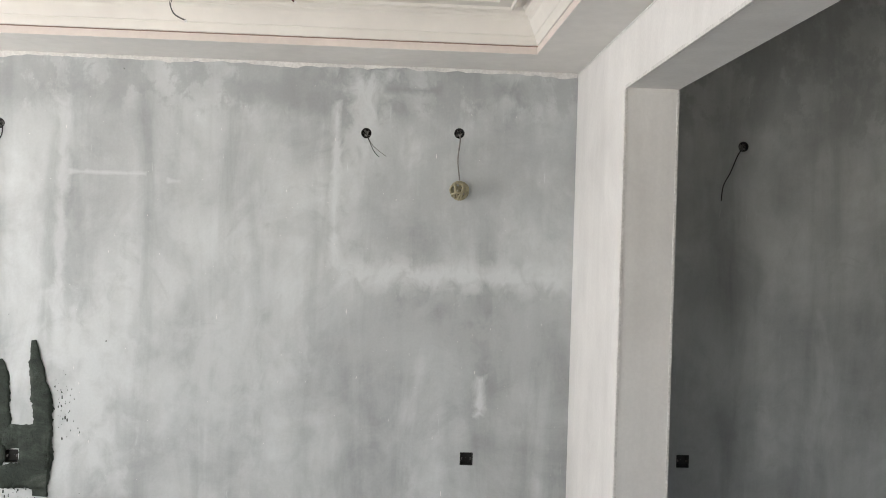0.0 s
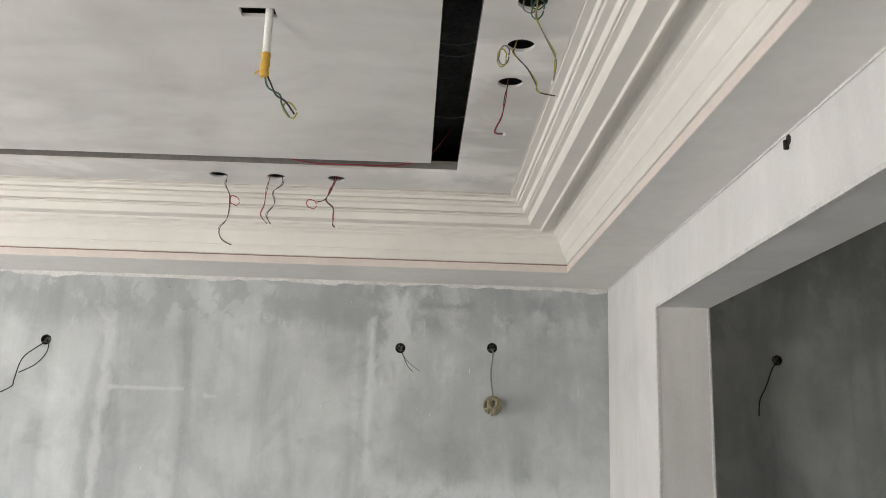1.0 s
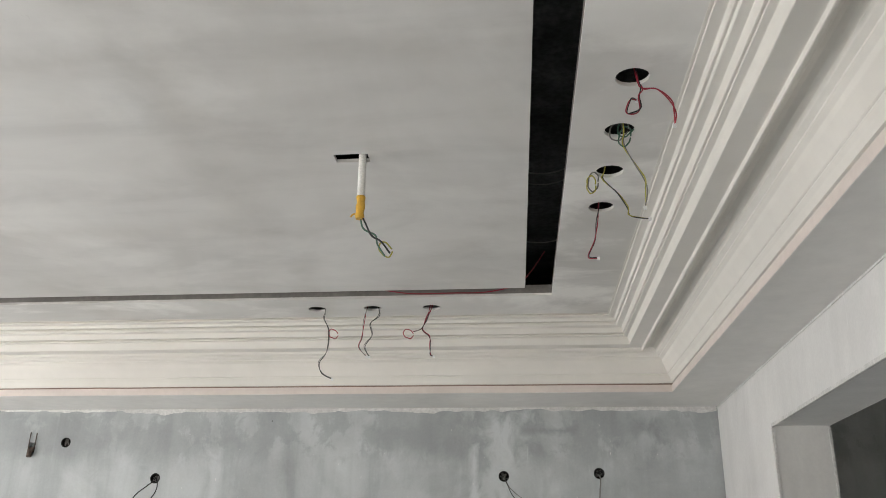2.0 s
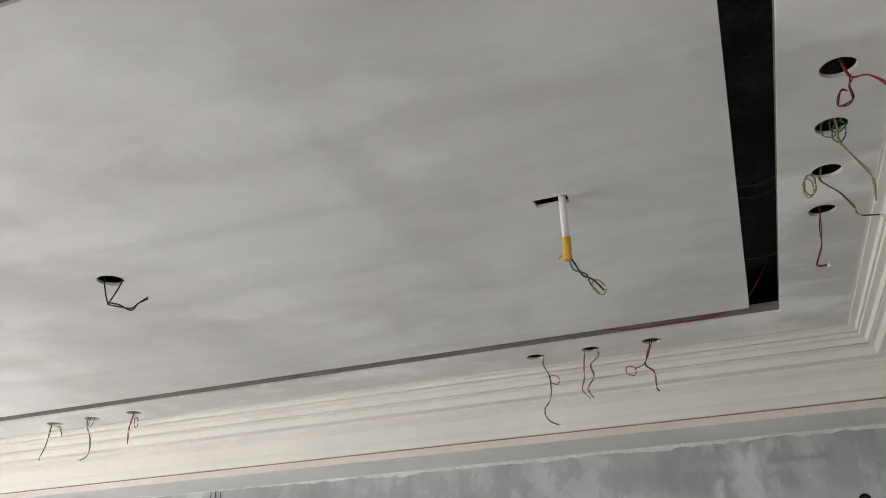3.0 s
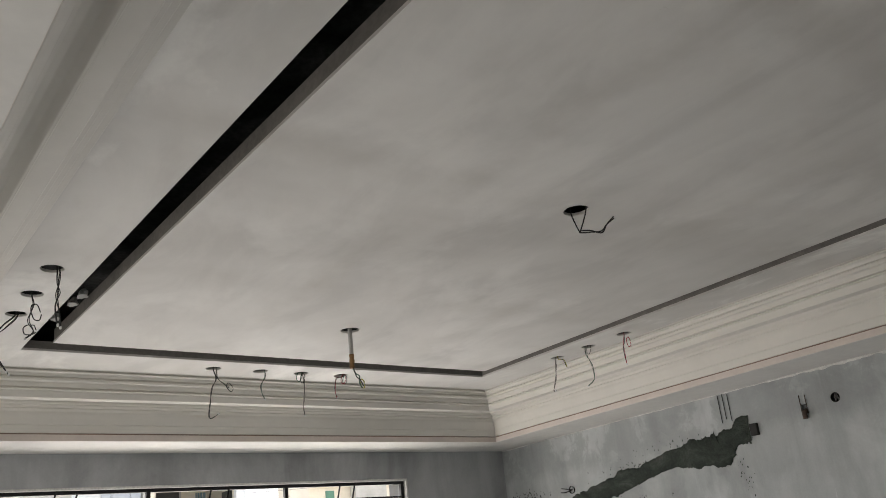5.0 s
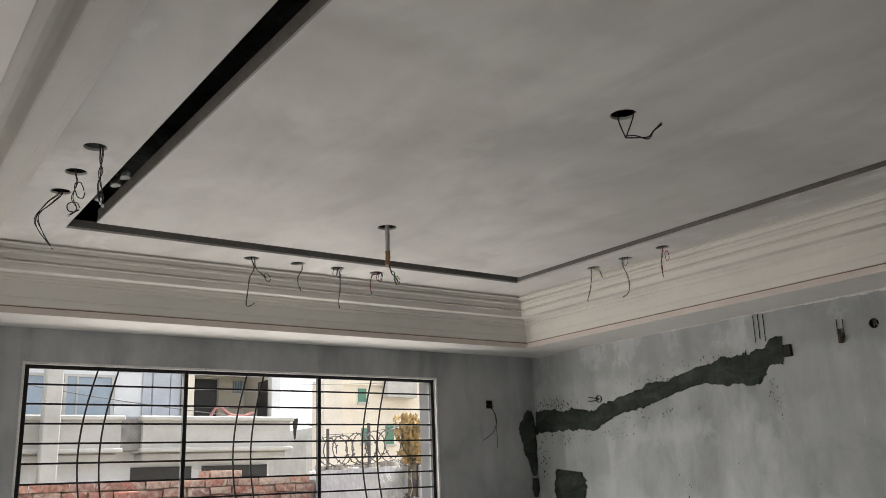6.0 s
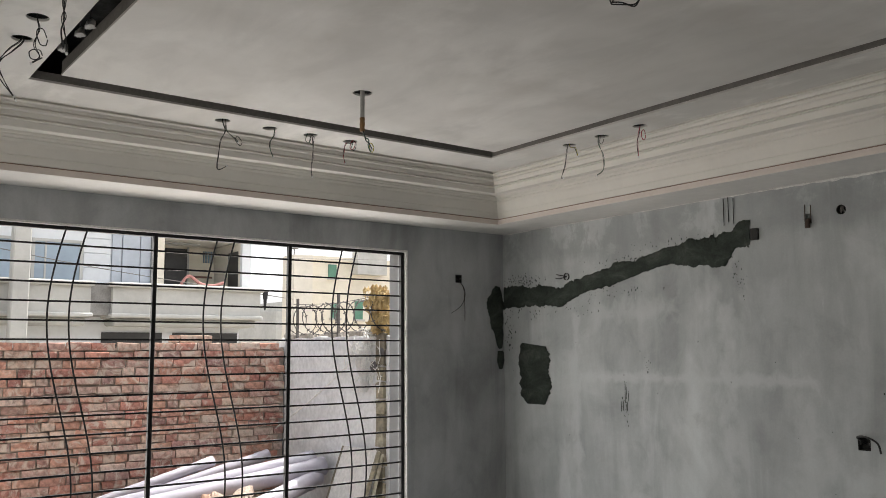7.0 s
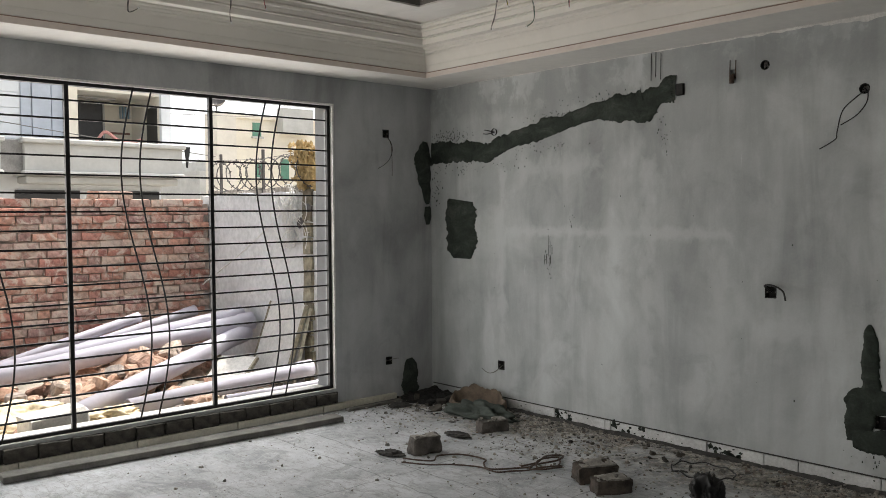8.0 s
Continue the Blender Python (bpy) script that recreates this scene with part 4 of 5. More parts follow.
add_tube(bm, [(-10.15, 0.75, 2.94), (-10.15, 0.92, 3.14), (-10.15, 1.15, 3.00), (-10.15, 1.40, 2.97), (-10.15, 1.62, 3.04)], 0.03, 6, 5)
laundry = tagged(link_mesh("red_cloth", bm, plain("faded_red_cloth", (0.40, 0.19, 0.17), 0.9, 0, 0.2, 8, 0.3), smooth=True), "faded red cloth over the balcony rail", "cloth")

cream = holder("cream_house", (-30.0, 15.0, YARD), "cream flat-roofed house in the distance", "house")
for name, lo, hi, m, l in (("wall", (-29.6, 13.0, YARD), (-28, 19.5, 5.8), HOUSE_CREAM, ""), ("stair_tower", (-28.7, 12.15, YARD), (-27.6, 13.05, 5.95), HOUSE_BEIGE, "beige stair tower"),
                           ("parapet", (-29.7, 13.05, 5.8), (-27.9, 19.5, 6.0), HOUSE_CREAM, ""), ("roof_room", (-27.99, 15.3, 5.25), (-27.5, 16.9, 6.35), HOUSE_WHITE, "white overhanging parapet block")):
    bm = box(lo, hi)
    bm.transform(Matrix.Translation((30.0, -15.0, -YARD)))
    part(name, bm, m, cream, l)
for y, z, h in ((14.05, 5.05, 0.6), (14.2, 3.25, 0.65), (15.45, 3.2, 0.9)):
    bm = box((-28.03, y, z), (-27.96, y + 0.42, z + h))
    bm.transform(Matrix.Translation((30.0, -15.0, -YARD)))
    w = part("window", bm, GREEN_SHUTTER, cream, "green shuttered window")
    bm = box((-28.0, y - 0.06, z - 0.09), (-27.85, y + 0.48, z - 0.004))
    bm.transform(Matrix.Translation((30.0, -15.0, -YARD)))
    part("window_sill", bm, HOUSE_WHITE, w)
bm = bmesh.new()
bmesh.ops.create_uvsphere(bm, u_segments=16, v_segments=10, radius=0.42)
bmesh.ops.delete(bm, geom=[v for v in bm.verts if v.co.z > -0.12], context="VERTS")
dish = holder("satellite_dish", (-28.5, 12.6, 5.95), "grey satellite dish on the stair tower roof", "dish")
bm.transform(Matrix.Translation((0, 0, 0.75)) @ Euler((0.5, 0.6, 0)).to_matrix().to_4x4())
part("reflector", bm, STEEL, dish)
part("mast", tube([(0, 0, 0), (0, 0, 0.5)], 0.03, 6, 1), STEEL, dish)
far = holder("white_house", (-44, 18.85, YARD), "low white house far off", "house")
part("wall", box((-3, -0.95, 0), (3, 1.4, 4.35)), HOUSE_WHITE, far)
part("roof_room", box((-2, 0.0, 4.35), (2, 1.2, 5.0)), HOUSE_WHITE, far)
for a, b in (((-9.9, -6.0, 4.1), (-9.9, 3.0, 2.75)), ((-9.5, -6.0, 3.5), (-20, 12.0, 5.0))):
    m = [(p + q) / 2 for p, q in zip(a, b)]
    c = holder("overhead_cable", m, "thin grey overhead cable between the houses", "cable", "overhead cables")
    bm = tube([a, (m[0], m[1], m[2] - 0.15), b], 0.008, 5, 8)
    bm.transform(Matrix.Translation([-v for v in m]))
    part("strand", bm, W_WHITE, c)

# bricks of the yard wall
stretchers = [mesh_of("brick", jittered_brick((0.040, 0.222, 0.070), 0.009, i), BRICK) for i in range(18)]
headers = [mesh_of("brick", jittered_brick((0.034, 0.105, 0.070), 0.006, 20 + i), BRICK) for i in range(4)]
bm = bmesh.new()
for row in range(24):
    y = 2.55 - (0.0 if row % 2 else 0.06)
    while y > -3.75:
        head = rng.random() < 0.28
        w = 0.106 if head else 0.222
        yc, z = y - w / 2, 0.042 + row * 0.0838
        if row < 23 or 1.28 < yc < 1.76:
            turn = Matrix.Translation((0.110 + rng.uniform(-0.016, 0.014), yc, z + rng.uniform(-0.005, 0.005))) @ Euler((rng.uniform(-0.012, 0.012), 0, rng.uniform(-0.03, 0.03))).to_matrix().to_4x4()
            if yc > -0.05:
                ob = new("brick", rng.choice(headers if head else stretchers))
                ob.parent = brick_wall
                ob.matrix_basis = turn
            else:
                add_box(bm, (-0.015, -w / 2, -0.0365), (0.015, w / 2, 0.0365), 0, turn)
        y -= w + rng.uniform(0.008, 0.022)
tagged(part("brickwork", bm, BRICK, brick_wall), kind="stuff")

# skirting and sill edges
for i, (x0, x1) in enumerate(((0.95, 1.45), (1.62, 1.93), (1.935, 1.98), (2.31, 2.76), (3.02, 3.16), (3.165, 3.38), (3.385, 3.86), (3.865, 4.45), (4.455, 5.05), (5.055, 5.65), (5.655, 6.25), (6.255, 6.85))):
    bm = box((x0, -0.016, 0.002), (x1, -0.001, 0.078), 0.003)
    bmesh.ops.subdivide_edges(bm, edges=bm.edges, cuts=3, use_grid_fill=True)
    for v in bm.verts:
        if v.co.z < 0.03:
            v.co.z += 0.012 * noise.noise(v.co * 9)
    tagged(link_mesh("baseboard", bm, SKIRT_WHITE), "pale chipped skirting tile along the bare wall", "skirting", "skirting tiles", "structure")
for k, (x0, x1) in enumerate(((1.455, 1.615), (1.985, 2.305), (2.765, 3.015))):
    structure("trim_backing", box((x0, -0.007, 0.004), (x1, -0.001, 0.077)), SKIRT_WHITE, "pale bedding where a skirting tile is missing", "trim")
bm = bmesh.new()
for i in range(90):
    x0, x1 = ((1.455, 1.615), (1.985, 2.305), (2.765, 3.015), (1.0, 6.7))[min(3, i // 18)]
    x, z, s = rng.uniform(x0, x1), rng.uniform(0.012, 0.068), rng.uniform(0.006, 0.024 if i < 54 else 0.006)
    ring_ = [rng.uniform(0.2, 1.2) * s for _ in range(7)]
    front = [bm.verts.new((x + q * 1.2 * math.cos(k * 0.9), -0.010 if i < 54 else -0.018, z + q * math.sin(k * 0.9))) for k, q in enumerate(ring_)]
    rear = [bm.verts.new((x + q * 1.4 * math.cos(k * 0.9), -0.002, z + q * 1.15 * math.sin(k * 0.9))) for k, q in enumerate(ring_)]
    bm.faces.new(front)
    for k in range(7):
        bm.faces.new((front[k], front[(k + 1) % 7], rear[(k + 1) % 7], rear[k]))
tagged(link_mesh("mortar_dabs", bm, WET), "dark dabs of mortar where skirting tiles are missing", "mortar", kind="stuff")
bm = bmesh.new()
prev = None
for k in range(241):
    x = 0.7 + 6.2 * k / 240
    w = 0.045 + 0.03 * noise.noise(Vector((x * 2.3, 7, 0))) + 0.02 * noise.noise(Vector((x * 11, 7, 0)))
    h = 0.016 + 0.010 * noise.noise(Vector((x * 5, 9, 0))) + 0.008 * noise.noise(Vector((x * 23, 9, 0)))
    row = [bm.verts.new((x, -0.017, h)), bm.verts.new((x, -0.017 - w * 0.4, max(0.004, h * 0.8))), bm.verts.new((x, -0.017 - w, 0.0008))]
    if prev:
        bm.faces.new((prev[0], row[0], row[1], prev[1])), bm.faces.new((prev[1], row[1], row[2], prev[2]))
    prev = row
tagged(link_mesh("swept_dirt", bm, DUST_AND_SHADOW, smooth=True), "low ridge of dark dirt along the skirting", "dirt", kind="stuff")
# thin dark strip standing in for the plaster overhang's shadow
structure("trim_shadow_line", box((0.02, -0.007, 0.0795), (6.95, -0.001, 0.087)), DUST_AND_SHADOW, "dark strip painted for the shadow line above the skirting", "trim")
structure("trim_ledge_bed", box((0.001, -4.65, 0.056), (0.014, -1.04, 0.146)), DUST_AND_SHADOW, "dark mortar bed below the window", "trim")
for i in range(17):
    y0 = -4.62 + i * 0.21
    bm = jittered_brick((0.036, rng.uniform(0.185, 0.205), rng.uniform(0.078, 0.09)), 0.005, 300 + i)
    bmesh.ops.subdivide_edges(bm, edges=bm.edges, cuts=3, use_grid_fill=True)
    for v in bm.verts:
        v.co += Vector((0.007, 0.003, 0.004)) * noise.noise(v.co * 26 + Vector((0, i * 3.0, 0)))
    ob = tagged(link_mesh("trim_ledge", bm, GRANITE), "rough dark brick edge below the window", "ledge", "window ledge bricks", "structure")
    ob.location = (0.021, y0 + 0.1, 0.101)
for i in range(6):
    y0 = -5.0 + i * 0.76
    bm = box((0.001, y0, 0.002), (0.046, min(y0 + 0.752, -0.36), 0.054), 0.003)
    tagged(link_mesh("baseboard", bm, MARBLE), "dirty cream marble skirting below the window", "skirting", "marble skirting", "structure")


# fresh mortar patches
def mortar_patch(name, spine, wall, label, group="mortar patches", seed=0, layer=0.0, rough=1.0):
    """A ragged patch along a spine of (along, up, half-width), on the north ('y') or west ('x') wall."""
    off = Vector((seed * 7.3, 0, 0))
    pts = smooth_path([(a, b, c) for a, b, c in spine], 34)
    bm = bmesh.new()
    rows = []
    for i, p in enumerate(pts):
        d = pts[min(i + 1, len(pts) - 1)] - pts[max(i - 1, 0)]
        nrm = Vector((-d.y, d.x)).normalized()
        row = []
        for k, s in enumerate((-1, -0.6, -0.2, 0.2, 0.6, 1)):
            rag = 1 + rough * (0.30 * noise.noise(Vector((p.x * 9, p.y * 9, s)) + off) + 0.20 * noise.noise(Vector((p.x * 24, p.y * 24, s)) + off) + 0.12 * noise.noise(Vector((p.x * 75, p.y * 75, s)) + off))
            w = max(0.004, p.z) * (s * rag)
            a, b = p.x + nrm.x * w, p.y + nrm.y * w
            out = 0.003 + layer + (0.004 + 0.003 * noise.noise(Vector((a * 20, b * 20, 0))) if abs(s) < 0.9 else 0.0)
            row.append(bm.verts.new((a, -out, b) if wall == "y" else (out, a, b)))
        rows.append(row)
    for r, q in zip(rows, rows[1:]):
        for k in range(5):
            bm.faces.new((r[k], r[k + 1], q[k + 1], q[k]))
    ob = link_mesh(name, bm, WET, smooth=True)
    thick = ob.modifiers.new("thick", "SOLIDIFY")
    thick.thickness, thick.offset = 0.002, 0.0
    return tagged(ob, label, "mortar", group)


chase = "ragged dark grey-green mortar filling a chase across the wall"
mortar_patch("mortar_patch", [(0.012, 2.13, 0.10), (0.28, 2.125, 0.085), (0.50, 2.12, 0.085), (0.73, 2.10, 0.08), (0.84, 2.135, 0.075), (0.99, 2.18, 0.062), (1.32, 2.24, 0.075), (1.655, 2.30, 0.058), (1.865, 2.34, 0.066), (2.03, 2.335, 0.09), (2.24, 2.335, 0.11), (2.32, 2.375, 0.09), (2.40, 2.40, 0.078), (2.47, 2.43, 0.085), (2.508, 2.43, 0.08)], "y", chase, seed=1, rough=1.0)
mortar_patch("mortar_patch", [(0.395, 1.71, 0.15), (0.385, 1.62, 0.185), (0.39, 1.45, 0.18), (0.40, 1.30, 0.18), (0.40, 1.21, 0.11)], "y", "dark square mortar patch with ragged edges", seed=2, rough=0.7)
mortar_patch("mortar_patch", [(-0.07, 2.23, 0.03), (-0.095, 2.10, 0.085), (-0.09, 1.95, 0.08), (-0.06, 1.82, 0.05), (-0.05, 1.73, 0.035), (-0.045, 1.68, 0.02)], "x", "dark mortar wrapping the wall corner", seed=3)
mortar_patch("mortar_patch", [(-0.05, 1.66, 0.03), (-0.045, 1.58, 0.042), (-0.045, 1.50, 0.02)], "x", "small round dark mortar patch", seed=4)
mortar_patch("mortar_patch", [(-0.27, 0.33, 0.03), (-0.26, 0.26, 0.075), (-0.26, 0.10, 0.09), (-0.26, 0.02, 0.08)], "x", "dark damp mortar patch above the floor", seed=5)
SOCKET = "dark mortar packed round a socket box, with two prongs"
mortar_patch("mortar_patch", [(3.785, 0.95, 0.006), (3.785, 0.91, 0.03), (3.79, 0.82, 0.045), (3.79, 0.65, 0.05), (3.79, 0.52, 0.06)], "y", SOCKET, seed=6)
mortar_patch("mortar_patch", [(3.965, 1.06, 0.012), (3.975, 0.97, 0.03), (3.99, 0.85, 0.05), (4.02, 0.70, 0.055), (4.02, 0.55, 0.06), (4.03, 0.35, 0.055), (4.02, 0.17, 0.04)], "y", SOCKET, seed=7, layer=0.003)
mortar_patch("mortar_patch", [(3.645, 0.50, 0.008), (3.68, 0.50, 0.05), (3.75, 0.51, 0.075), (3.90, 0.51, 0.07), (4.05, 0.51, 0.075)], "y", SOCKET, seed=8, layer=0.0015, rough=0.5)
mortar_patch("mortar_patch", [(3.735, 0.50, 0.07), (3.735, 0.40, 0.08), (3.74, 0.27, 0.07)], "y", SOCKET, seed=9, layer=0.0045, rough=0.6)
mortar_patch("mortar_patch", [(3.985, 0.50, 0.085), (3.985, 0.40, 0.09), (3.985, 0.27, 0.09)], "y", SOCKET, seed=11, layer=0.0060, rough=0.3)
mortar_patch("mortar_patch", [(3.70, 0.28, 0.05), (3.80, 0.285, 0.07), (3.90, 0.285, 0.07), (4.06, 0.27, 0.06)], "y", SOCKET, seed=10, layer=0.0075, rough=0.6)
bm = bmesh.new()
for cx, cz, sx, sz, n in ((0.25, 2.26, 0.22, 0.05, 150), (1.5, 2.34, 0.5, 0.03, 60), (1.1, 2.11, 0.5, 0.03, 50), (0.08, 1.9, 0.07, 0.2, 50), (1.39, 1.28, 0.03, 0.14, 26), (1.6, 1.55, 0.03, 0.06, 8), (2.4, 2.12, 0.05, 0.08, 22), (0.35, 1.98, 0.25, 0.04, 34), (0.9, 2.0, 0.3, 0.05, 26), (4.15, 0.68, 0.09, 0.12, 50),
                          (3.9, 0.2, 0.16, 0.06, 60), (1.9, 2.42, 0.4, 0.05, 40), (2.4, 1.2, 2.2, 0.9, 26)):
    for _ in range(n):
        x, z, s = rng.gauss(cx, sx * 0.6), rng.gauss(cz, sz * 0.7), rng.uniform(0.001, 0.0042) * rng.choice((0.7, 0.9, 1, 1.25))
        if 0.01 < x < 6.9 and 0.1 < z < 2.66:
            add_box(bm, (x - s * 0.7, -0.003, z - s * rng.uniform(1, 3)), (x + s * 0.7, -0.0005, z + s))
for _ in range(9):
    x, z, s = 1.39 + rng.gauss(0, 0.018), rng.uniform(1.2, 1.42), rng.uniform(0.0012, 0.0028)
    add_box(bm, (x - s, -0.0025, z - rng.uniform(0.03, 0.10)), (x + s, -0.0004, z))
tagged(link_mesh("mortar_splashes", bm, WET), "small dark mortar splashes and drips on the wall", "mortar", kind="stuff")
bm = bmesh.new()
for i in range(190):
    x, z, s = rng.uniform(3.9, 7.0), rng.uniform(0.2, 2.6), rng.uniform(0.0008, 0.0032)
    tall = rng.choice((0.8, 1.2, 1.5, 4.0, 7.0 if i % 6 == 0 else 1.0))
    rim = [(x + s * rng.uniform(0.5, 1.1) * math.cos(k * 1.047), z + s * tall * rng.uniform(0.5, 1.1) * math.sin(k * 1.047)) for k in range(6)]
    front, rear = [bm.verts.new((a, -0.0022, b)) for a, b in rim], [bm.verts.new((a, -0.0004, b)) for a, b in rim]
    bm.faces.new(front)
    for k in range(6):
        bm.faces.new((front[k], front[(k + 1) % 6], rear[(k + 1) % 6], rear[k]))
tagged(link_mesh("plaster_flecks", bm, CEMENT_PALE), "white plaster flecks on the grey wall", "plaster", kind="stuff")


# recessed boxes in the walls
def back_box(at, wall, round_=False, tint=BOX_DARK, size=0.037):
    ob = holder("junction_box", at, "dark recessed " + ("round" if round_ else "square") + " electrical back box without cover", "electrical box", "back boxes")
    bm = bmesh.new()
    n = 16 if round_ else 4
    r = size * (1.08 if round_ else 1.414)
    rings = []
    for rad, d in ((r * 1.0, -0.001), (r * 0.93, -0.001), (r * 0.90, 0.042), (r * 0.02, 0.042)):
        ring_ = []
        for k in range(n):
            a = 2 * math.pi * (k + 0.5) / n
            u, v = rad * math.cos(a), rad * math.sin(a)
            ring_.append(bm.verts.new((u, d, v) if wall == "y" else (-d, u, v)))
        rings.append(ring_)
    for p, q in zip(rings, rings[1:]):
        for k in range(n):
            bm.faces.new((p[k], p[(k + 1) % n], q[(k + 1) % n], q[k]))
    part("shell", bm, tint, ob)
    for s in () if round_ else (-1, 1):
        lug = box((-0.004, 0.008, -0.006), (0.004, 0.014, 0.006))
        lug.transform(Matrix.Translation((s * size * 0.72, 0, 0)))
        if wall == "x":
            lug.transform(Matrix.Rotation(radians(90), 4, "Z"))
        part("lug", lug, STEEL, ob)
    return ob


def strand(parent, pts, material, r=0.0032, name="wire"):
    return part(name, tube(pts, r, 6, 6), material, parent)


def twin(parent, pts, m1, m2, gap=0.0055, r=0.0020):
    strand(parent, pts, m1, r)
    strand(parent, [(x + gap * math.sin(2.1 * i + 0.5), y + gap * math.cos(2.1 * i), z + gap * 0.4) for i, (x, y, z) in enumerate(pts)], m2, r)


for x, z in SQUARE_BOXES:
    back_box((x, 0, z), "y")
boxes = [back_box((x, 0, z), "y", True, size=0.028) for x, z in ROUND_BOXES]
for ob in boxes:
    for k in range(5):
        pts = [(rng.uniform(-0.022, 0.022), rng.uniform(0.004, 0.03), rng.uniform(-0.022, 0.022)) for _ in range(5)]
        strand(ob, pts, (W_WHITE, W_BLACK, STEEL, W_WHITE, STEEL)[k], 0.003, "wire_tail")
for y, z in ((-0.495, 0.334), (-0.508, 2.279)):
    back_box((0, y, z), "x", size=0.033)
small = back_box((0.80, -0.012, 2.262), "y", True, size=0.028)


def wall_wire(at, label, strands):
    ob = holder("loose_wire", at, label, "wire", "loose wall wires")
    for pts, m, r in strands:
        strand(ob, pts, m, r)
    return ob


wall_wire((5.815, -0.01, 2.305), "short grey wire tails hanging from a wall box", [([(0, 0.02, 0), (0.03, -0.02, -0.06), (0.07, -0.03, -0.10), (0.12, -0.03, -0.135)], W_WHITE, 0.0022), ([(0.0, 0.02, 0), (0.025, -0.02, -0.06), (0.05, -0.03, -0.11), (0.08, -0.03, -0.14)], W_BLACK, 0.0022)])
wall_wire((3.736, -0.01, 2.288), "looped dark cable hanging from a wall box", [([(0, 0.02, -0.01), (-0.03, -0.03, -0.05), (-0.10, -0.04, -0.12), (-0.13, -0.04, -0.24), (-0.14, -0.04, -0.28), (-0.23, -0.04, -0.33)], W_BLACK, 0.0035), ([(0.015, 0.02, -0.01), (0.03, -0.03, -0.08), (-0.02, -0.04, -0.15), (-0.11, -0.04, -0.20)], W_BLACK, 0.0035)])
wall_wire((8.047, -0.01, 2.305), "thin black wire hanging from a wall box", [([(0, 0.02, -0.01), (-0.05, -0.03, -0.06), (-0.09, -0.03, -0.16), (-0.13, -0.03, -0.24), (-0.14, -0.03, -0.33)], W_BLACK, 0.0035)])
wall_wire((3.189, -0.01, 1.096), "stiff black cable curling out of a wall box", [([(0, 0.03, 0.0), (-0.02, -0.03, 0.04), (0.04, -0.06, 0.05), (0.11, -0.06, 0.02), (0.13, -0.06, -0.04)], W_BLACK, 0.006)])
wall_wire((0.863, -0.01, 0.343), "thin grey wire curling from a socket box", [([(0, 0.03, 0.0), (-0.03, -0.03, -0.05), (-0.10, -0.04, -0.07), (-0.18, -0.04, -0.04)], W_WHITE, 0.0035)])
wall_wire((0.01, -0.508, 2.279), "thin brown wires hanging from a small wall box", [([(-0.03, 0, 0), (0.03, 0.02, -0.07), (0.04, 0.03, -0.15), (0.04, -0.02, -0.24), (0.04, -0.12, -0.30)], W_BLACK, 0.0028), ([(-0.03, 0, 0), (0.03, 0.02, -0.08), (0.035, 0.03, -0.22), (0.035, 0.03, -0.36)], HOSE, 0.0025)])
wall_wire((0.01, -0.495, 0.334), "short wire tail at a socket box", [([(-0.03, 0, 0), (0.03, 0.03, 0.02), (0.04, 0.07, 0.02)], W_WHITE, 0.003)])
wall_wire((0.80, -0.012, 2.262), "black wire ends sticking out of the chase", [([(0, 0.01, 0), (-0.03, -0.03, 0.01), (-0.08, -0.03, 0.02)], W_BLACK, 0.004), ([(0, 0.01, 0), (-0.04, -0.03, -0.015), (-0.09, -0.03, -0.01)], W_BLACK, 0.004)])
for label, items in (("three thin dark rods above the filled chase", [(2.315, 2.50, 2.685), (2.352, 2.52, 2.69), (2.392, 2.50, 2.68)]), ("two short rusty rods with a broken conduit", [(2.905, 2.45, 2.56), (2.945, 2.46, 2.555)])):
    ob = holder("conduit_rod", (items[0][0], -0.006, items[0][1]), label, "rod", "conduit rods")
    for x, z0, z1 in items:
        strand(ob, [(x - items[0][0], 0, z0 - items[0][1]), (x - items[0][0] + 0.003, -0.001, z1 - items[0][1])], HOSE if len(items) == 2 else W_BLACK, 0.0028, "rod")
ob = holder("conduit_stub", (2.545, 0.0, 2.415), "square black conduit sleeve at the end of the chase", "conduit")
bm = box((-0.028, -0.02, -0.038), (0.028, 0.05, 0.038), 0.004)
part("sleeve", bm, BOX_DARK, ob)
ob = holder("conduit_stub", (2.925, 0.0, 2.46), "broken brown conduit mouth in the wall", "conduit")
part("sleeve", tube([(0, 0.03, 0), (0, -0.012, -0.008), (0.002, -0.02, -0.05)], 0.016, 8, 3), HOSE, ob)

ob = holder("conduit_stub", (LX, -2.65, 2.672), "dark plug for the hole's shade, with a broken conduit piece, high on the beam", "conduit")
# the dark tube plugs the hole to give its inner shade
bm = bmesh.new()
add_tube(bm, [(0.04, 0, 0), (-0.003, 0, 0)], 0.0165, 10, 1)
add_box(bm, (-0.016, -0.003, -0.03), (0.0, 0.007, 0.0), 0.002)
part("mouth", bm, BOX_DARK, ob)

# ball of coiled cable hanging on the wall
ball = holder("cable_ball", (6.362, -0.055, 1.985), "ball of coiled yellowish cable hanging from a wall box", "cable")
strand(ball, [(-0.008, 0.09, 0.335), (-0.002, 0.02, 0.30), (-0.012, 0.03, 0.18), (0.0, 0.0, 0.06)], W_WHITE, 0.0045, "drop_cable")
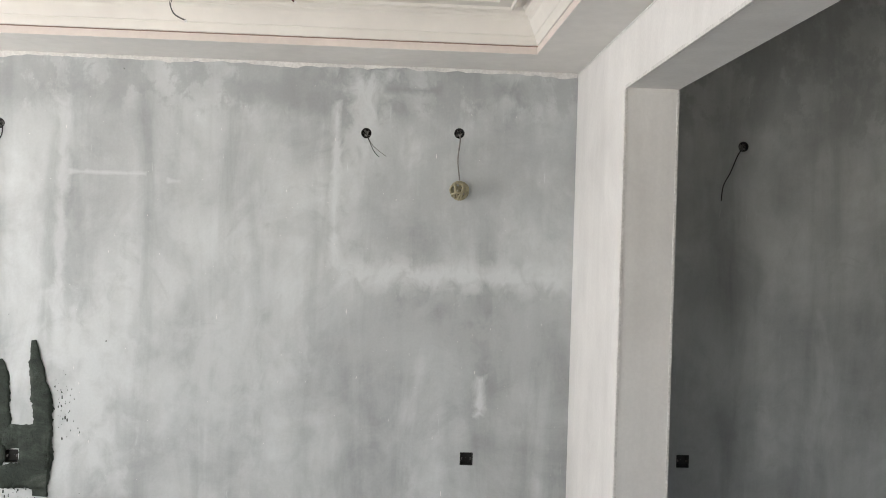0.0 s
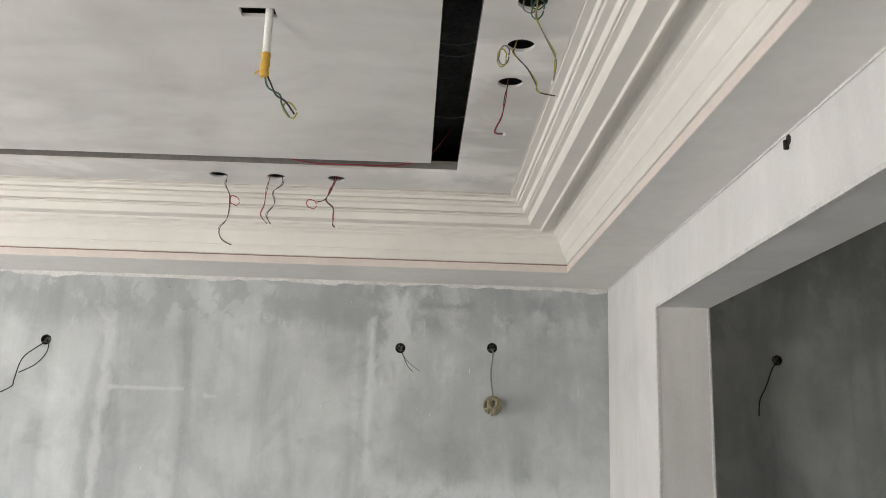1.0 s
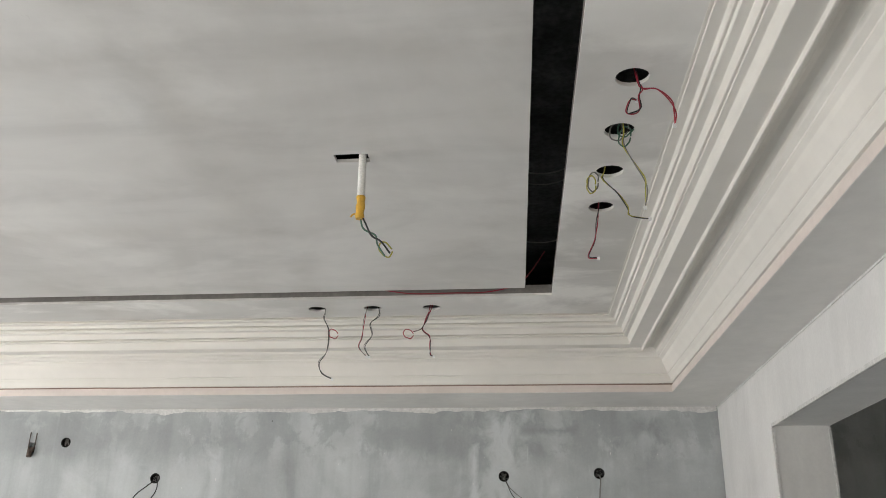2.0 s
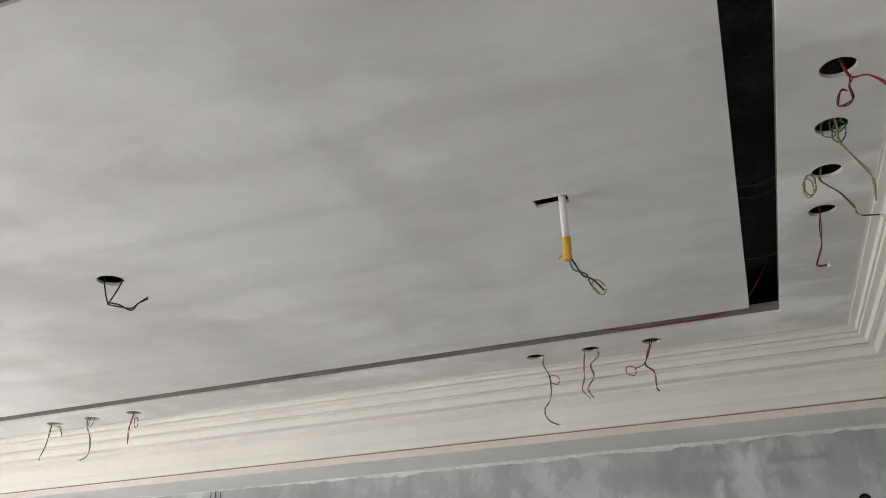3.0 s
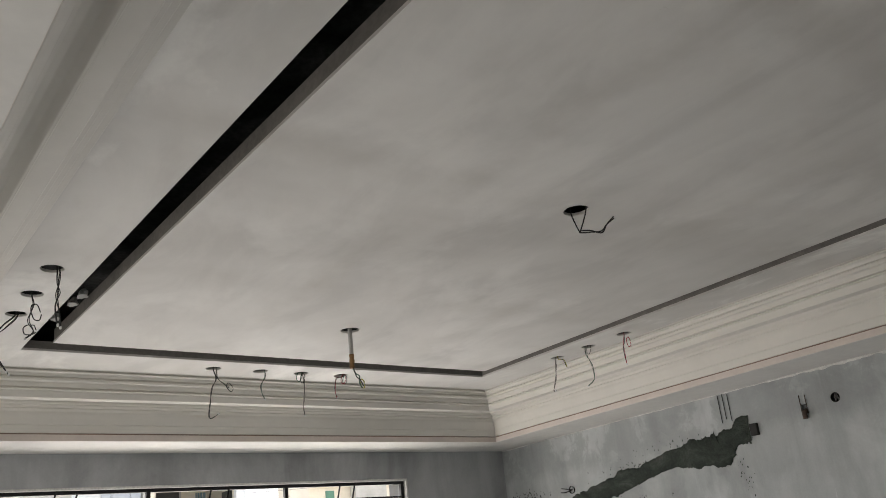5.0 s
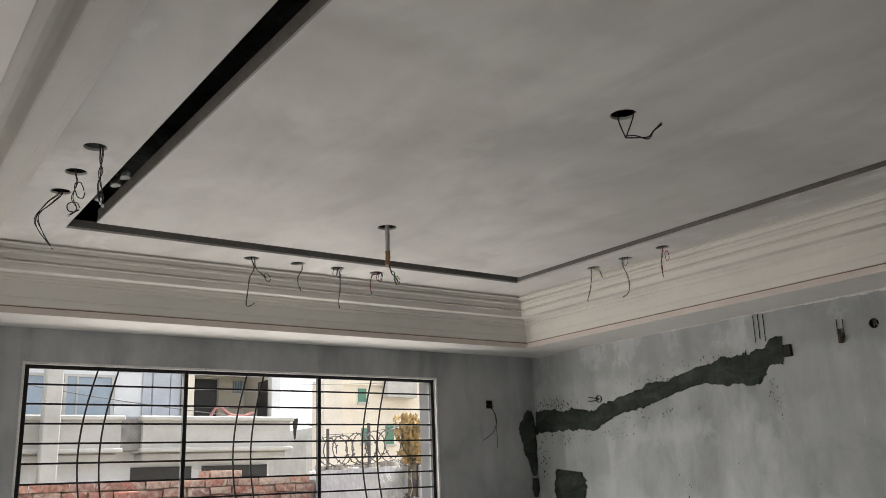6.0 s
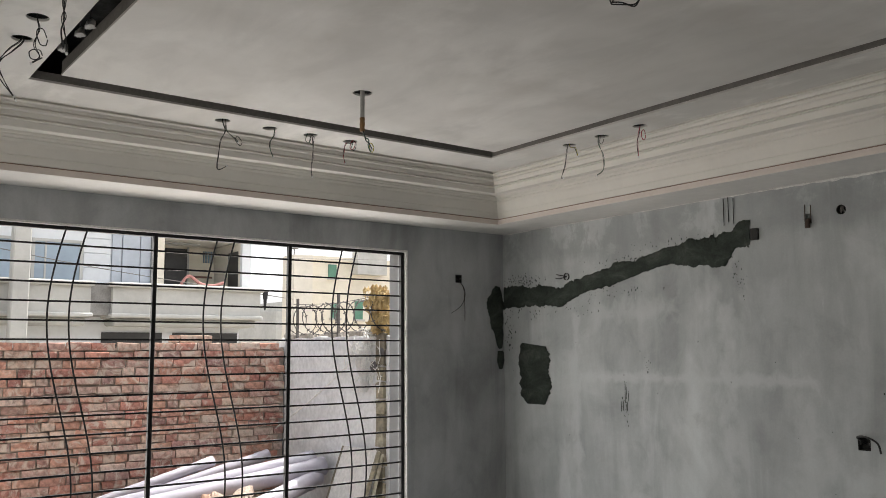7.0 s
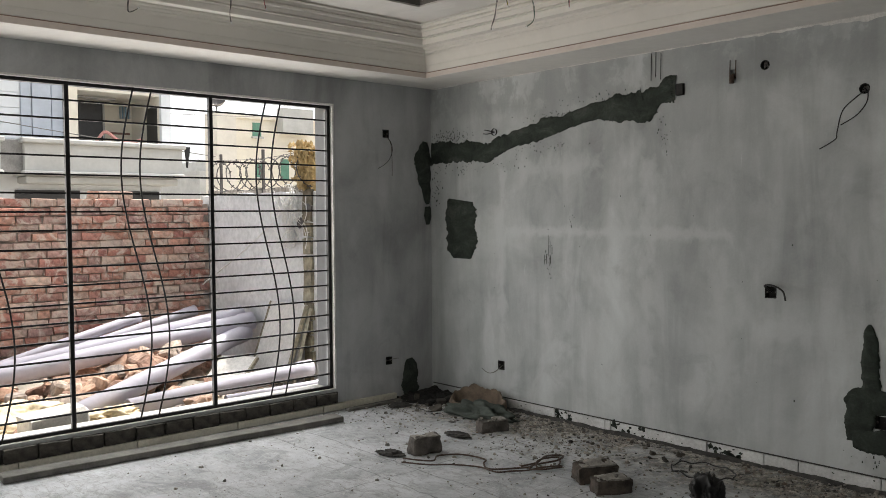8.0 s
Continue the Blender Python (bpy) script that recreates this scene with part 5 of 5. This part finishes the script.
for i in range(7):
    turn = Euler((rng.uniform(-0.9, 0.9), rng.uniform(-0.8, 0.8), rng.uniform(0, 3))).to_matrix().to_4x4()
    pts = [turn @ Vector((0.047 * math.cos(2 * math.pi * k / 12), 0.018 * math.sin(4 * math.pi * k / 12), 0.05 * math.sin(2 * math.pi * k / 12))) for k in range(13)]
    strand(ball, pts, plain("dusty_cable", (0.30, 0.27, 0.17), 0.6, 0, 0.3, 30, 0.2) if i == 0 else bpy.data.materials["dusty_cable"], 0.007, "cable_loop")


# wires that hang out of the ceiling
def loop_pts(c, r, axis="x", n=9, start=0.0):
    out = []
    for k in range(n):
        a = start + 2 * math.pi * 0.96 * k / (n - 1)
        q = r * (1 + 0.28 * math.sin(2 * a + 31 * c[2]) + 0.10 * k / n)
        u, v = q * math.cos(a), q * 1.35 * math.sin(a)
        out.append((c[0] + (u if axis == "x" else 0), c[1] + (u if axis == "y" else 0), c[2] + v))
    return out


def ceiling_wire(hole, label, strands, loops=(), axis="x", ends=()):
    """strands: list of ([(side, drop)...], first colour, second colour)."""
    ob = holder("ceiling_wire", (hole[0], hole[1], UPPER), label, "wire", "ceiling wires")
    for pts, m1, m2 in strands:
        full = [(0, 0.0, 0.10)] + [(s, 0.012 * math.sin(3 * i), d) for i, (s, d) in enumerate(pts)]
        if axis == "y":
            full = [(b, a, c) for a, b, c in full]
        twin(ob, full, m1, m2)
        end = full[-1]
        part("connector", box((end[0] - 0.005, end[1] - 0.004, end[2] - 0.007), (end[0] + 0.005, end[1] + 0.004, end[2] + 0.005), 0.0015), CLEAR, ob, "clear crimp connector")
    for (s, d), r, m in loops:
        strand(ob, loop_pts((s, 0, d) if axis == "x" else (0, s, d), r, axis), m, 0.0024, "wire_loop")
    return ob


K, RD, YL, GN, WH = W_BLACK, W_RED, W_YELLOW, W_GREEN, W_WHITE
RB, BY, GW = "red and black wires hanging from a ceiling cut-out", "black and yellow wires hanging from a ceiling cut-out", "grey-green twin wire hanging from a ceiling cut-out"
n = HOLES_N
ceiling_wire(n[0], GW, [([(-0.02, 0), (-0.03, -0.06), (-0.05, -0.14), (-0.09, -0.21), (-0.06, -0.215)], K, WH), ([(0.0, 0), (0.02, -0.02), (0.05, -0.03), (0.07, -0.09)], K, YL)])
ceiling_wire(n[1], GW, [([(-0.03, 0), (-0.025, -0.05), (0.005, -0.13), (0.0, -0.22), (-0.05, -0.255)], WH, GN)], [((0.0, -0.015), 0.02, WH)])
ceiling_wire(n[2], RB, [([(0.0, 0), (-0.01, -0.05), (-0.025, -0.1), (-0.025, -0.19)], K, RD)], [((0.025, -0.06), 0.018, RD)])
ceiling_wire(n[3], RB, [([(0.04, 0.0), (0.04, -0.05), (0.065, -0.115), (0.06, -0.22), (0.03, -0.28), (0.04, -0.33), (0.10, -0.365)], K, WH)], [((0.09, -0.13), 0.02, RD)])
ceiling_wire(n[4], RB, [([(-0.03, 0), (-0.04, -0.07), (-0.05, -0.15), (-0.065, -0.20), (-0.02, -0.25)], RD, WH), ([(0.03, 0), (0.035, -0.04), (-0.01, -0.08), (0.0, -0.14), (-0.03, -0.20), (-0.01, -0.25)], K, WH)])
ceiling_wire(n[5], RB, [([(-0.01, 0), (-0.02, -0.06), (-0.045, -0.115), (-0.01, -0.15), (0.0, -0.20), (-0.005, -0.24), (0.015, -0.255)], K, RD), ([(0.0, 0), (-0.02, -0.05), (-0.05, -0.11), (-0.095, -0.125)], K, RD)], [((-0.115, -0.135), 0.02, RD)])
w = HOLES_W
ceiling_wire(w[0], RB, [([(0.0, 0), (0.02, -0.06), (-0.01, -0.12), (-0.02, -0.20), (-0.02, -0.30), (0.03, -0.275)], K, K), ([(0.02, 0), (0.03, -0.06), (0.08, -0.10), (0.10, -0.12)], K, WH)], [((0.105, -0.11), 0.018, K)], "y")
ceiling_wire(w[1], GW, [([(0.03, 0), (0.03, -0.04), (0.0, -0.09), (0.005, -0.14), (0.03, -0.175)], K, GN)], [], "y")
ceiling_wire(w[2], GW, [([(0.01, 0), (0.02, -0.06), (0.015, -0.15), (0.005, -0.22), (0.02, -0.27)], K, WH)], [((-0.015, -0.02), 0.02, GN), ((0.01, -0.03), 0.018, K)], "y")
ceiling_wire(w[3], RB, [([(0.02, 0), (-0.03, -0.02), (-0.05, -0.08), (-0.05, -0.12), (-0.03, -0.15)], K, RD)], [((0.02, -0.02), 0.02, RD), ((0.03, -0.025), 0.018, K)], "y")
s = HOLES_S
ceiling_wire(s[0], BY, [([(0.0, 0), (-0.05, -0.06), (-0.10, -0.14), (-0.08, -0.20), (-0.02, -0.265)], K, K), ([(0.01, 0), (-0.03, -0.06), (-0.09, -0.13), (-0.06, -0.21), (-0.01, -0.28)], K, K)], [], "y")
ceiling_wire(s[1], RB, [([(0.0, 0), (0.01, -0.05), (-0.01, -0.12), (0.015, -0.17), (-0.015, -0.20)], K, K)], [((0.02, -0.08), 0.022, K), ((0.0, -0.16), 0.02, K)], "y")
ceiling_wire(s[2], BY, [([(0.02, 0), (0.025, -0.06), (0.03, -0.10), (0.02, -0.16), (0.035, -0.23)], K, K), ([(0.03, 0), (0.03, -0.06), (0.02, -0.11), (0.04, -0.20), (0.045, -0.24)], K, K)], [], "y")
ceiling_wire(s[3], RB, [([(0.0, 0), (-0.03, -0.05), (-0.05, -0.11), (-0.06, -0.145)], RD, RD)], [((0.0, -0.06), 0.025, RD)])
e = HOLES_E
ceiling_wire(e[0], RB, [([(0.01, 0), (0.025, -0.035), (0.06, -0.04), (0.095, -0.075), (0.105, -0.12), (0.10, -0.145)], RD, RD), ([(0.01, 0), (0.025, -0.035), (0.012, -0.06), (0.014, -0.095), (-0.004, -0.115), (-0.022, -0.10), (-0.012, -0.075), (0.010, -0.065)], RD, K)])
ceiling_wire(e[1], BY, [([(0.01, 0), (0.012, -0.05), (0.035, -0.11), (0.062, -0.16), (0.068, -0.20), (0.060, -0.25)], WH, YL)], [((0.02, 0.01), 0.022, GN), ((0.0, 0.005), 0.026, WH), ((0.015, -0.02), 0.02, GN)])
ceiling_wire(e[2], BY, [([(-0.02, 0), (-0.02, -0.03), (0.02, -0.08), (0.05, -0.13), (0.06, -0.165), (0.12, -0.17)], K, YL)], [((-0.055, -0.035), 0.020, WH), ((-0.062, -0.045), 0.018, YL)])
ceiling_wire(e[3], RB, [([(-0.01, 0), (-0.015, -0.06), (-0.03, -0.13), (-0.055, -0.19), (-0.02, -0.20)], RD, K)])

ob = holder("ceiling_wire", (3.705, -2.678, UPPER), "thin black wires drooping from the centre cut-out", "wire", "ceiling wires")
for a in ((-0.03, 0), (0.035, 0.02)):
    strand(ob, [(a[0], a[1], 0.10), (a[0], a[1], 0.0), (0.0, 0.0, -0.095)], K, 0.0028)
for g in (0.0, 0.008):
    strand(ob, [(0, 0, -0.095 + g), (0.03, 0.025, -0.10 + g), (0.06, 0.06, -0.10 - g), (0.075, 0.08, -0.075), (0.10, 0.10, -0.055 + g)], K, 0.0028)

# the west conduit takes the darker copies that paint its backlit side
for at, square in (((5.458, -2.614), True), ((1.938, -2.685), False)):
    fan = holder("fan_conduit", (at[0], at[1], UPPER), "white conduit with " + ("yellow" if square else "brown") + " taped end hanging for a ceiling fan", "conduit", "fan conduits")
    part("pipe", tube([(0, 0, 0.15), (0, 0, -0.145)], 0.0125, 14, 1), PVC if square else SHADED_PVC, fan)
    part("tape", tube([(0, 0, -0.135), (0.001, 0, -0.16), (-0.001, 0, -0.19), (0.0, 0, -0.212)], lambda u: 0.0138 + 0.0012 * math.sin(17 * u), 14, 4), YELLOW if square else SHADED_TAPE, fan, "ragged " + ("yellow" if square else "brown") + " tape")
    strand(fan, [(0, 0, -0.19), (0.02, 0.0, -0.23), (0.04, 0.0, -0.27), (0.07, 0.0, -0.29), (0.10, 0.0, -0.33)], W_BLACK, 0.003)
    strand(fan, [(0, 0, -0.19), (0.01, 0.01, -0.24), (0.05, 0.01, -0.265), (0.06, 0.0, -0.30), (0.085, 0.0, -0.34)], W_GREEN, 0.003)
    strand(fan, loop_pts((0.085, 0.005, -0.315), 0.018), W_YELLOW, 0.0025, "wire_loop")
    if square:
        strand(fan, [(-0.005, 0, -0.2), (-0.02, 0, -0.195), (-0.03, 0.0, -0.205)], YELLOW, 0.003, "tape_end")

# red wire along the slot and cables in the void
ob = holder("slot_cable", (5.7, -1.15, UPPER), "thin red cable sagging along the ceiling slot", "cable")
strand(ob, [(-0.5, 0.03, 0.05), (-0.30, 0.02, 0.012), (-0.10, 0.0, 0.004), (0.10, 0.0, 0.008), (0.25, -0.02, 0.05), (0.36, -0.15, 0.15)], W_RED, 0.0028)
ob = holder("slot_cable", (6.06, -2.2, 3.2), "thin pale cables crossing above the ceiling slot", "cable")
for y in (0.0, 0.10, 0.75):
    strand(ob, [(-0.25, y, 0.02), (0.0, y + 0.01, -0.03 + y * 0.02), (0.2, y - 0.03, 0.04)], W_WHITE, 0.0025)
for x, y in ((4.64, -4.085), (1.90, -4.09), (1.77, -4.10), (1.52, -4.115)):
    ob = tagged(link_mesh("plaster_lump", lumpy((0.036, 0.024, 0.034), x, MORTAR, "lump", 1.0), CEMENT_PALE, smooth=True), "lump of pale plaster inside the ceiling slot", "plaster", "slot lumps")
    ob.location = (x, y, UPPER + 0.065)
    part("hanger", tube([(0, 0, 0.0), (0.01, 0, 0.25)], 0.004, 6, 1), STEEL, ob)
    if x > 4:
        twin(ob, [(0.0, 0.0, 0.01), (0.05, 0.01, 0.05), (0.02, -0.01, 0.10), (0.09, 0.0, 0.14), (0.06, 0.0, 0.22)], W_RED, W_RED)

# things on the floor
plank = holder("timber_plank", (0.262, -2.44, 0.0), "long grey weathered timber plank on the floor", "plank")
bm = box((-0.07, -1.19, 0.003), (0.07, 1.19, 0.044), 0.004)
bmesh.ops.subdivide_edges(bm, edges=[ed for ed in bm.edges if abs(ed.verts[0].co.y - ed.verts[1].co.y) > 1], cuts=16)
for v in bm.verts:
    v.co += Vector((0.004 * noise.noise(v.co * 3), 0, 0.004 * noise.noise(v.co * 2 + Vector((5, 0, 0)))))
bm.transform(Matrix.Rotation(radians(-3.2), 4, "Z"))
part("board", bm, WOOD, plank)
plank = holder("timber_plank", (0.12, -0.75, 0.0), "short dark timber offcut by the wall", "plank")
part("board", box((-0.03, -0.28, 0.0), (0.03, 0.28, 0.022), 0.003), WOOD, plank)


def loose_brick(at, rz, size, tilt, label, material=None):
    ob = holder("loose_brick", at, label, "brick", "loose bricks")
    bm = jittered_brick(size, 0.006, at[0] * 10)
    bmesh.ops.subdivide_edges(bm, edges=bm.edges, cuts=4, use_grid_fill=True)
    for v in bm.verts:
        v.co += v.co.normalized() * (0.016 * noise.noise(v.co * 11 + Vector(at)) + 0.008 * noise.noise(v.co * 40 + Vector(at)))
    bm.transform(Matrix.Translation((0, 0, size[2] / 2 * 1.0)) @ Euler((radians(tilt), 0, radians(rz))).to_matrix().to_4x4())
    part("block", bm, material or OLD_BRICK, ob)
    bm = bmesh.new()
    bmesh.ops.create_grid(bm, x_segments=14, y_segments=9, size=0.5, matrix=Matrix.Diagonal((size[0] * 0.86, size[1] * 0.86, 1, 1)))
    for v in bm.verts:
        v.co.z = size[2] / 2 + 0.006 + 0.008 * noise.noise(v.co * 16 + Vector(at)) + 0.006 * noise.noise(v.co * 50)
    bmesh.ops.delete(bm, geom=[f for f in bm.faces if noise.noise(f.calc_center_median() * 13 + Vector(at)) < -0.35], context="FACES")
    bm.transform(Matrix.Translation((0, 0, size[2] / 2)) @ Euler((radians(tilt), 0, radians(rz))).to_matrix().to_4x4())
    crust = part("mortar_crust", bm, CRUST, ob, "pale dusty mortar crust")
    crust.modifiers.new("thick", "SOLIDIFY").thickness = 0.009


CRUST = plain("dusty_mortar_crust", (0.30, 0.285, 0.26), 0.95, 0, 0.4, 14, 0.6)
OLD_BRICK = plain("dusty_old_brick", (0.10, 0.090, 0.082), 0.95, 0, 0.7, 12, 0.7)
LUMP_DARK = random_tint("mixed_mortar_lump", [(0.03, 0.028, 0.026), (0.07, 0.064, 0.056), (0.13, 0.115, 0.098), (0.02, 0.02, 0.019)], 0.95, 18, 0.6)
LUMPS = [mesh_of("mortar_lump", stone_chunk(c, 70 + i), LUMP_DARK) for i, c in enumerate(((0.13, 0.09, 0.06), (0.10, 0.085, 0.07), (0.16, 0.07, 0.05)))]
DARK_BRICK = plain("dark_mossy_brick", (0.075, 0.062, 0.052), 0.95, 0, 0.7, 14, 0.7)
loose_brick((1.47, -1.36, 0.0), 76, (0.20, 0.10, 0.115), 0, "dusty grey-red brick standing on its edge")
loose_brick((1.37, -0.62, 0.0), 70, (0.22, 0.11, 0.085), 0, "dusty pale brick with mortar on top")
loose_brick((2.61, -1.00, 0.0), 62, (0.25, 0.14, 0.105), 4, "dark mortar-caked brick lump", DARK_BRICK)
loose_brick((2.80, -1.10, 0.0), 60, (0.22, 0.12, 0.08), 0, "reddish worn brick on the floor", DARK_BRICK)

def open_sack(rx, ry, back, front, seed):
    """An empty paper sack lying open: a crumpled wall, high at the back and low in front, round a hollow."""
    bm = bmesh.new()
    n, off, rings = 56, Vector((seed, seed * 2.3, 0)), []
    for level, (rad, up) in enumerate(((1.02, 0.0), (1.10, 0.25), (1.06, 0.6), (1.0, 1.0), (0.96, 0.97), (0.90, 0.5), (0.75, 0.12), (0.35, 0.06))):
        ring_ = []
        for k in range(n):
            a = 2 * math.pi * k / n
            q = Vector((math.cos(a) * 2.2, math.sin(a) * 2.2, up * 1.2))
            crease = 0.16 * noise.noise(q + off) - 0.16 * abs(noise.noise(q * 2.6 + off)) + 0.03 * noise.noise(q * 7 + off)
            h = front + (back - front) * (0.5 + 0.5 * math.sin(a - 0.25)) ** 1.4
            rr = rad * (1 + crease)
            ring_.append(bm.verts.new((rx * rr * math.cos(a), ry * rr * math.sin(a), max(0.003, up * h * (1 + 1.3 * crease)))))
        rings.append(ring_)
    for lo_, hi_ in zip(rings, rings[1:]):
        for k in range(n):
            bm.faces.new((lo_[k], lo_[(k + 1) % n], hi_[(k + 1) % n], hi_[k]))
    bm.faces.new(rings[-1])
    return bm


sack = tagged(link_mesh("cement_sack", open_sack(0.27, 0.14, 0.165, 0.06, 3.3), SACK, smooth=True), "crumpled brown cement sack lying open in the corner", "sack", "empty sacks")
sack.matrix_world = Matrix.Translation((0.80, -0.22, 0.0)) @ Euler((0, 0, 0.05)).to_matrix().to_4x4()
SHEET = plain("grey_green_sheet", (0.055, 0.068, 0.058), 0.8, 0, 0.35, 8, 0.4)
sheet = tagged(link_mesh("plastic_sheet", crumpled((0.33, 0.13, 0.105), 5), SHEET, smooth=True), "folded grey-green sheet lying over rubble", "sheet")
sheet.matrix_world = Matrix.Translation((1.00, -0.38, 0.005)) @ Euler((0, 0.0, 0.12)).to_matrix().to_4x4()
bag = tagged(link_mesh("black_bag", crumpled((0.095, 0.09, 0.125), 8), BLACK_CLOTH, smooth=True), "small black plastic bag standing on the floor", "bag")
bag.matrix_world = Matrix.Translation((3.27, -0.86, 0.02))
SOOT = plain("damp_black_dirt", (0.013, 0.0125, 0.012), 0.95, 0, 0.6, 16.0, 0.9)
bm = bmesh.new()
bmesh.ops.create_grid(bm, x_segments=48, y_segments=40, size=0.5, matrix=Matrix.Translation((0.40, -0.30, 0.0)) @ Matrix.Diagonal((0.78, 0.58, 1, 1)))
for v in bm.verts:
    far_ = math.hypot(v.co.x * 1.05, (v.co.y + 0.012) * 1.5)
    v.co.z = max(-0.004, 0.05 * max(0.0, 1 - far_ / 0.74) ** 0.6 * (1 + 0.6 * noise.noise(v.co * 9)) + 0.014 * noise.noise(v.co * 17) + 0.012 * noise.noise(v.co * 45) - 0.004)
tagged(link_mesh("debris_mound", bm, SOOT), "dark mound of damp dirt and debris in the corner", "debris", kind="stuff")
for k in range(16):
    x, y, q = 0.12 + 0.55 * rng.random(), -0.06 - 0.5 * rng.random(), rng.uniform(0.4, 0.85)
    ob = tagged(new("mortar_lump", LUMPS[k % 3]), "dark broken lump of mortar on the floor", "mortar", "floor lumps")
    ob.matrix_world = Matrix.Translation((x, y, 0.015)) @ Euler((rng.uniform(-0.4, 0.4), rng.uniform(-0.4, 0.4), rng.uniform(0, 3))).to_matrix().to_4x4() @ Matrix.Scale(q, 4)
for k in range(46):
    x, y, q = rng.uniform(0.5, 4.6), -0.08 - abs(rng.gauss(0, 0.26)), rng.uniform(0.12, 0.38)
    ob = tagged(new("mortar_lump", LUMPS[k % 3]), "dark broken lump of mortar on the floor", "mortar", "floor lumps")
    ob.matrix_world = Matrix.Translation((x, y, 0.03 * q)) @ Euler((rng.uniform(-0.4, 0.4), rng.uniform(-0.4, 0.4), rng.uniform(0, 3))).to_matrix().to_4x4() @ Matrix.Scale(q, 4)
hoop = holder("wire_hoop", (3.00, -0.45, 0.03), "thin dark wire hoop lying on the floor", "wire")
strand(hoop, [(0.20 * math.cos(2 * math.pi * k / 16), 0.15 * math.sin(2 * math.pi * k / 16), 0.01 * math.sin(3 * k)) for k in range(17)], W_BLACK, 0.0045, "hoop")

rope = holder("brown_rope", (1.8, -1.2, 0.012), "brown rope lying loosely coiled on the floor", "rope")
for name, line in (("rope_length", ((1.56, -1.63), (1.72, -1.54), (1.82, -1.43), (1.98, -1.34), (2.12, -1.34), (2.17, -1.26), (2.23, -1.17), (2.25, -1.06), (2.31, -0.95))),
                   ("rope_length", ((1.50, -1.57), (1.67, -1.47), (1.61, -1.36), (1.70, -1.23), (1.88, -1.20), (1.94, -1.27), (2.06, -1.32), (2.20, -1.10))),
                   ("rope_coil", ((2.14, -1.14), (2.17, -1.02), (2.13, -0.90), (2.14, -0.78), (2.20, -0.80), (2.24, -0.92), (2.18, -1.06), (2.24, -1.16), (2.33, -1.06), (2.27, -0.92), (2.18, -0.84), (2.16, -1.00), (2.26, -1.10), (2.34, -0.98)))):
    strand(rope, [(x - 1.8, y + 1.2, 0.006 * (k % 3) if name == "rope_coil" else 0.0) for k, (x, y) in enumerate(line)], HOSE, 0.0058, name)
for x, y, rz in ((1.36, -1.56, 0.4), (1.32, -0.92, 0.2), (0.3, -0.62, 1.2)):
    tagged(link_mesh("dark_rag", crumpled((0.10, 0.05, 0.03), x * 7), DUST_AND_SHADOW, smooth=True), "torn dark scrap of rag on the floor", "rag", "floor scraps").matrix_world = Matrix.Translation((x, y, 0.006)) @ Euler((0, 0, rz)).to_matrix().to_4x4()

FLOOR_GRIT = random_tint("floor_grit", [(0.10, 0.095, 0.09), (0.46, 0.43, 0.38), (0.30, 0.28, 0.24), (0.05, 0.05, 0.05), (0.38, 0.36, 0.33), (0.20, 0.15, 0.12)], 0.95, 20, 0.4)
bm = bmesh.new()
for i in range(9000):
    if i < 7800:
        x, y = rng.uniform(0.05, 5.2), -0.02 - abs(rng.gauss(0, 0.5)) * rng.uniform(0.4, 1.4)
    else:
        x, y = rng.uniform(0.3, 4.8), rng.uniform(-3.0, -0.1)
    if y < -3.5 or noise.noise(Vector((x * 1.7, y * 1.7, 3))) + rng.uniform(-0.3, 0.5) < -0.05:
        continue
    s = rng.choice((0.003, 0.004, 0.005, 0.006, 0.008, 0.012, 0.018 if i % 5 == 0 else 0.005)) * rng.uniform(0.7, 1.3)
    turn = rng.uniform(0, 6.28)
    top, low = [], []
    for k in range(5):
        a, q = turn + k * 1.2566 + rng.uniform(-0.35, 0.35), s * rng.uniform(0.65, 1.15)
        low.append(bm.verts.new((x + q * math.cos(a), y + q * math.sin(a) * 0.8, 0.0005)))
        top.append(bm.verts.new((x + q * 0.7 * math.cos(a), y + q * 0.6 * math.sin(a), s * rng.uniform(0.35, 0.9))))
    bm.faces.new(top)
    for k in range(5):
        bm.faces.new((low[k], low[(k + 1) % 5], top[(k + 1) % 5], top[k]))
for i in range(900):
    x, y = rng.uniform(0.2, 5.2), -0.04 - abs(rng.gauss(0, 0.34 if i < 700 else 0.9))
    s, turn, sides = rng.uniform(0.006, 0.030) * (1.0 if i < 160 else 0.5), rng.uniform(0, 6.28), rng.choice((4, 5, 6))
    lo_, hi_ = [], []
    for k in range(sides):
        a, q = turn + k * 6.283 / sides + rng.uniform(-0.3, 0.3), s * rng.uniform(0.5, 1.2)
        u_, v_ = q * 1.3 * math.cos(a), q * (0.7 if i % 3 else 0.22) * math.sin(a)
        px_, py_ = x + u_ * math.cos(i) - v_ * math.sin(i), y + u_ * math.sin(i) + v_ * math.cos(i)
        lo_.append(bm.verts.new((px_, py_, 0.001)))
        hi_.append(bm.verts.new((px_, py_, 0.003 + s * rng.uniform(0.05, 0.3))))
    bm.faces.new(hi_)
    for k in range(sides):
        bm.faces.new((lo_[k], lo_[(k + 1) % sides], hi_[(k + 1) % sides], hi_[k]))
tagged(link_mesh("floor_grit", bm, FLOOR_GRIT), "scattered mortar crumbs and dirt on the floor", "debris", kind="stuff")
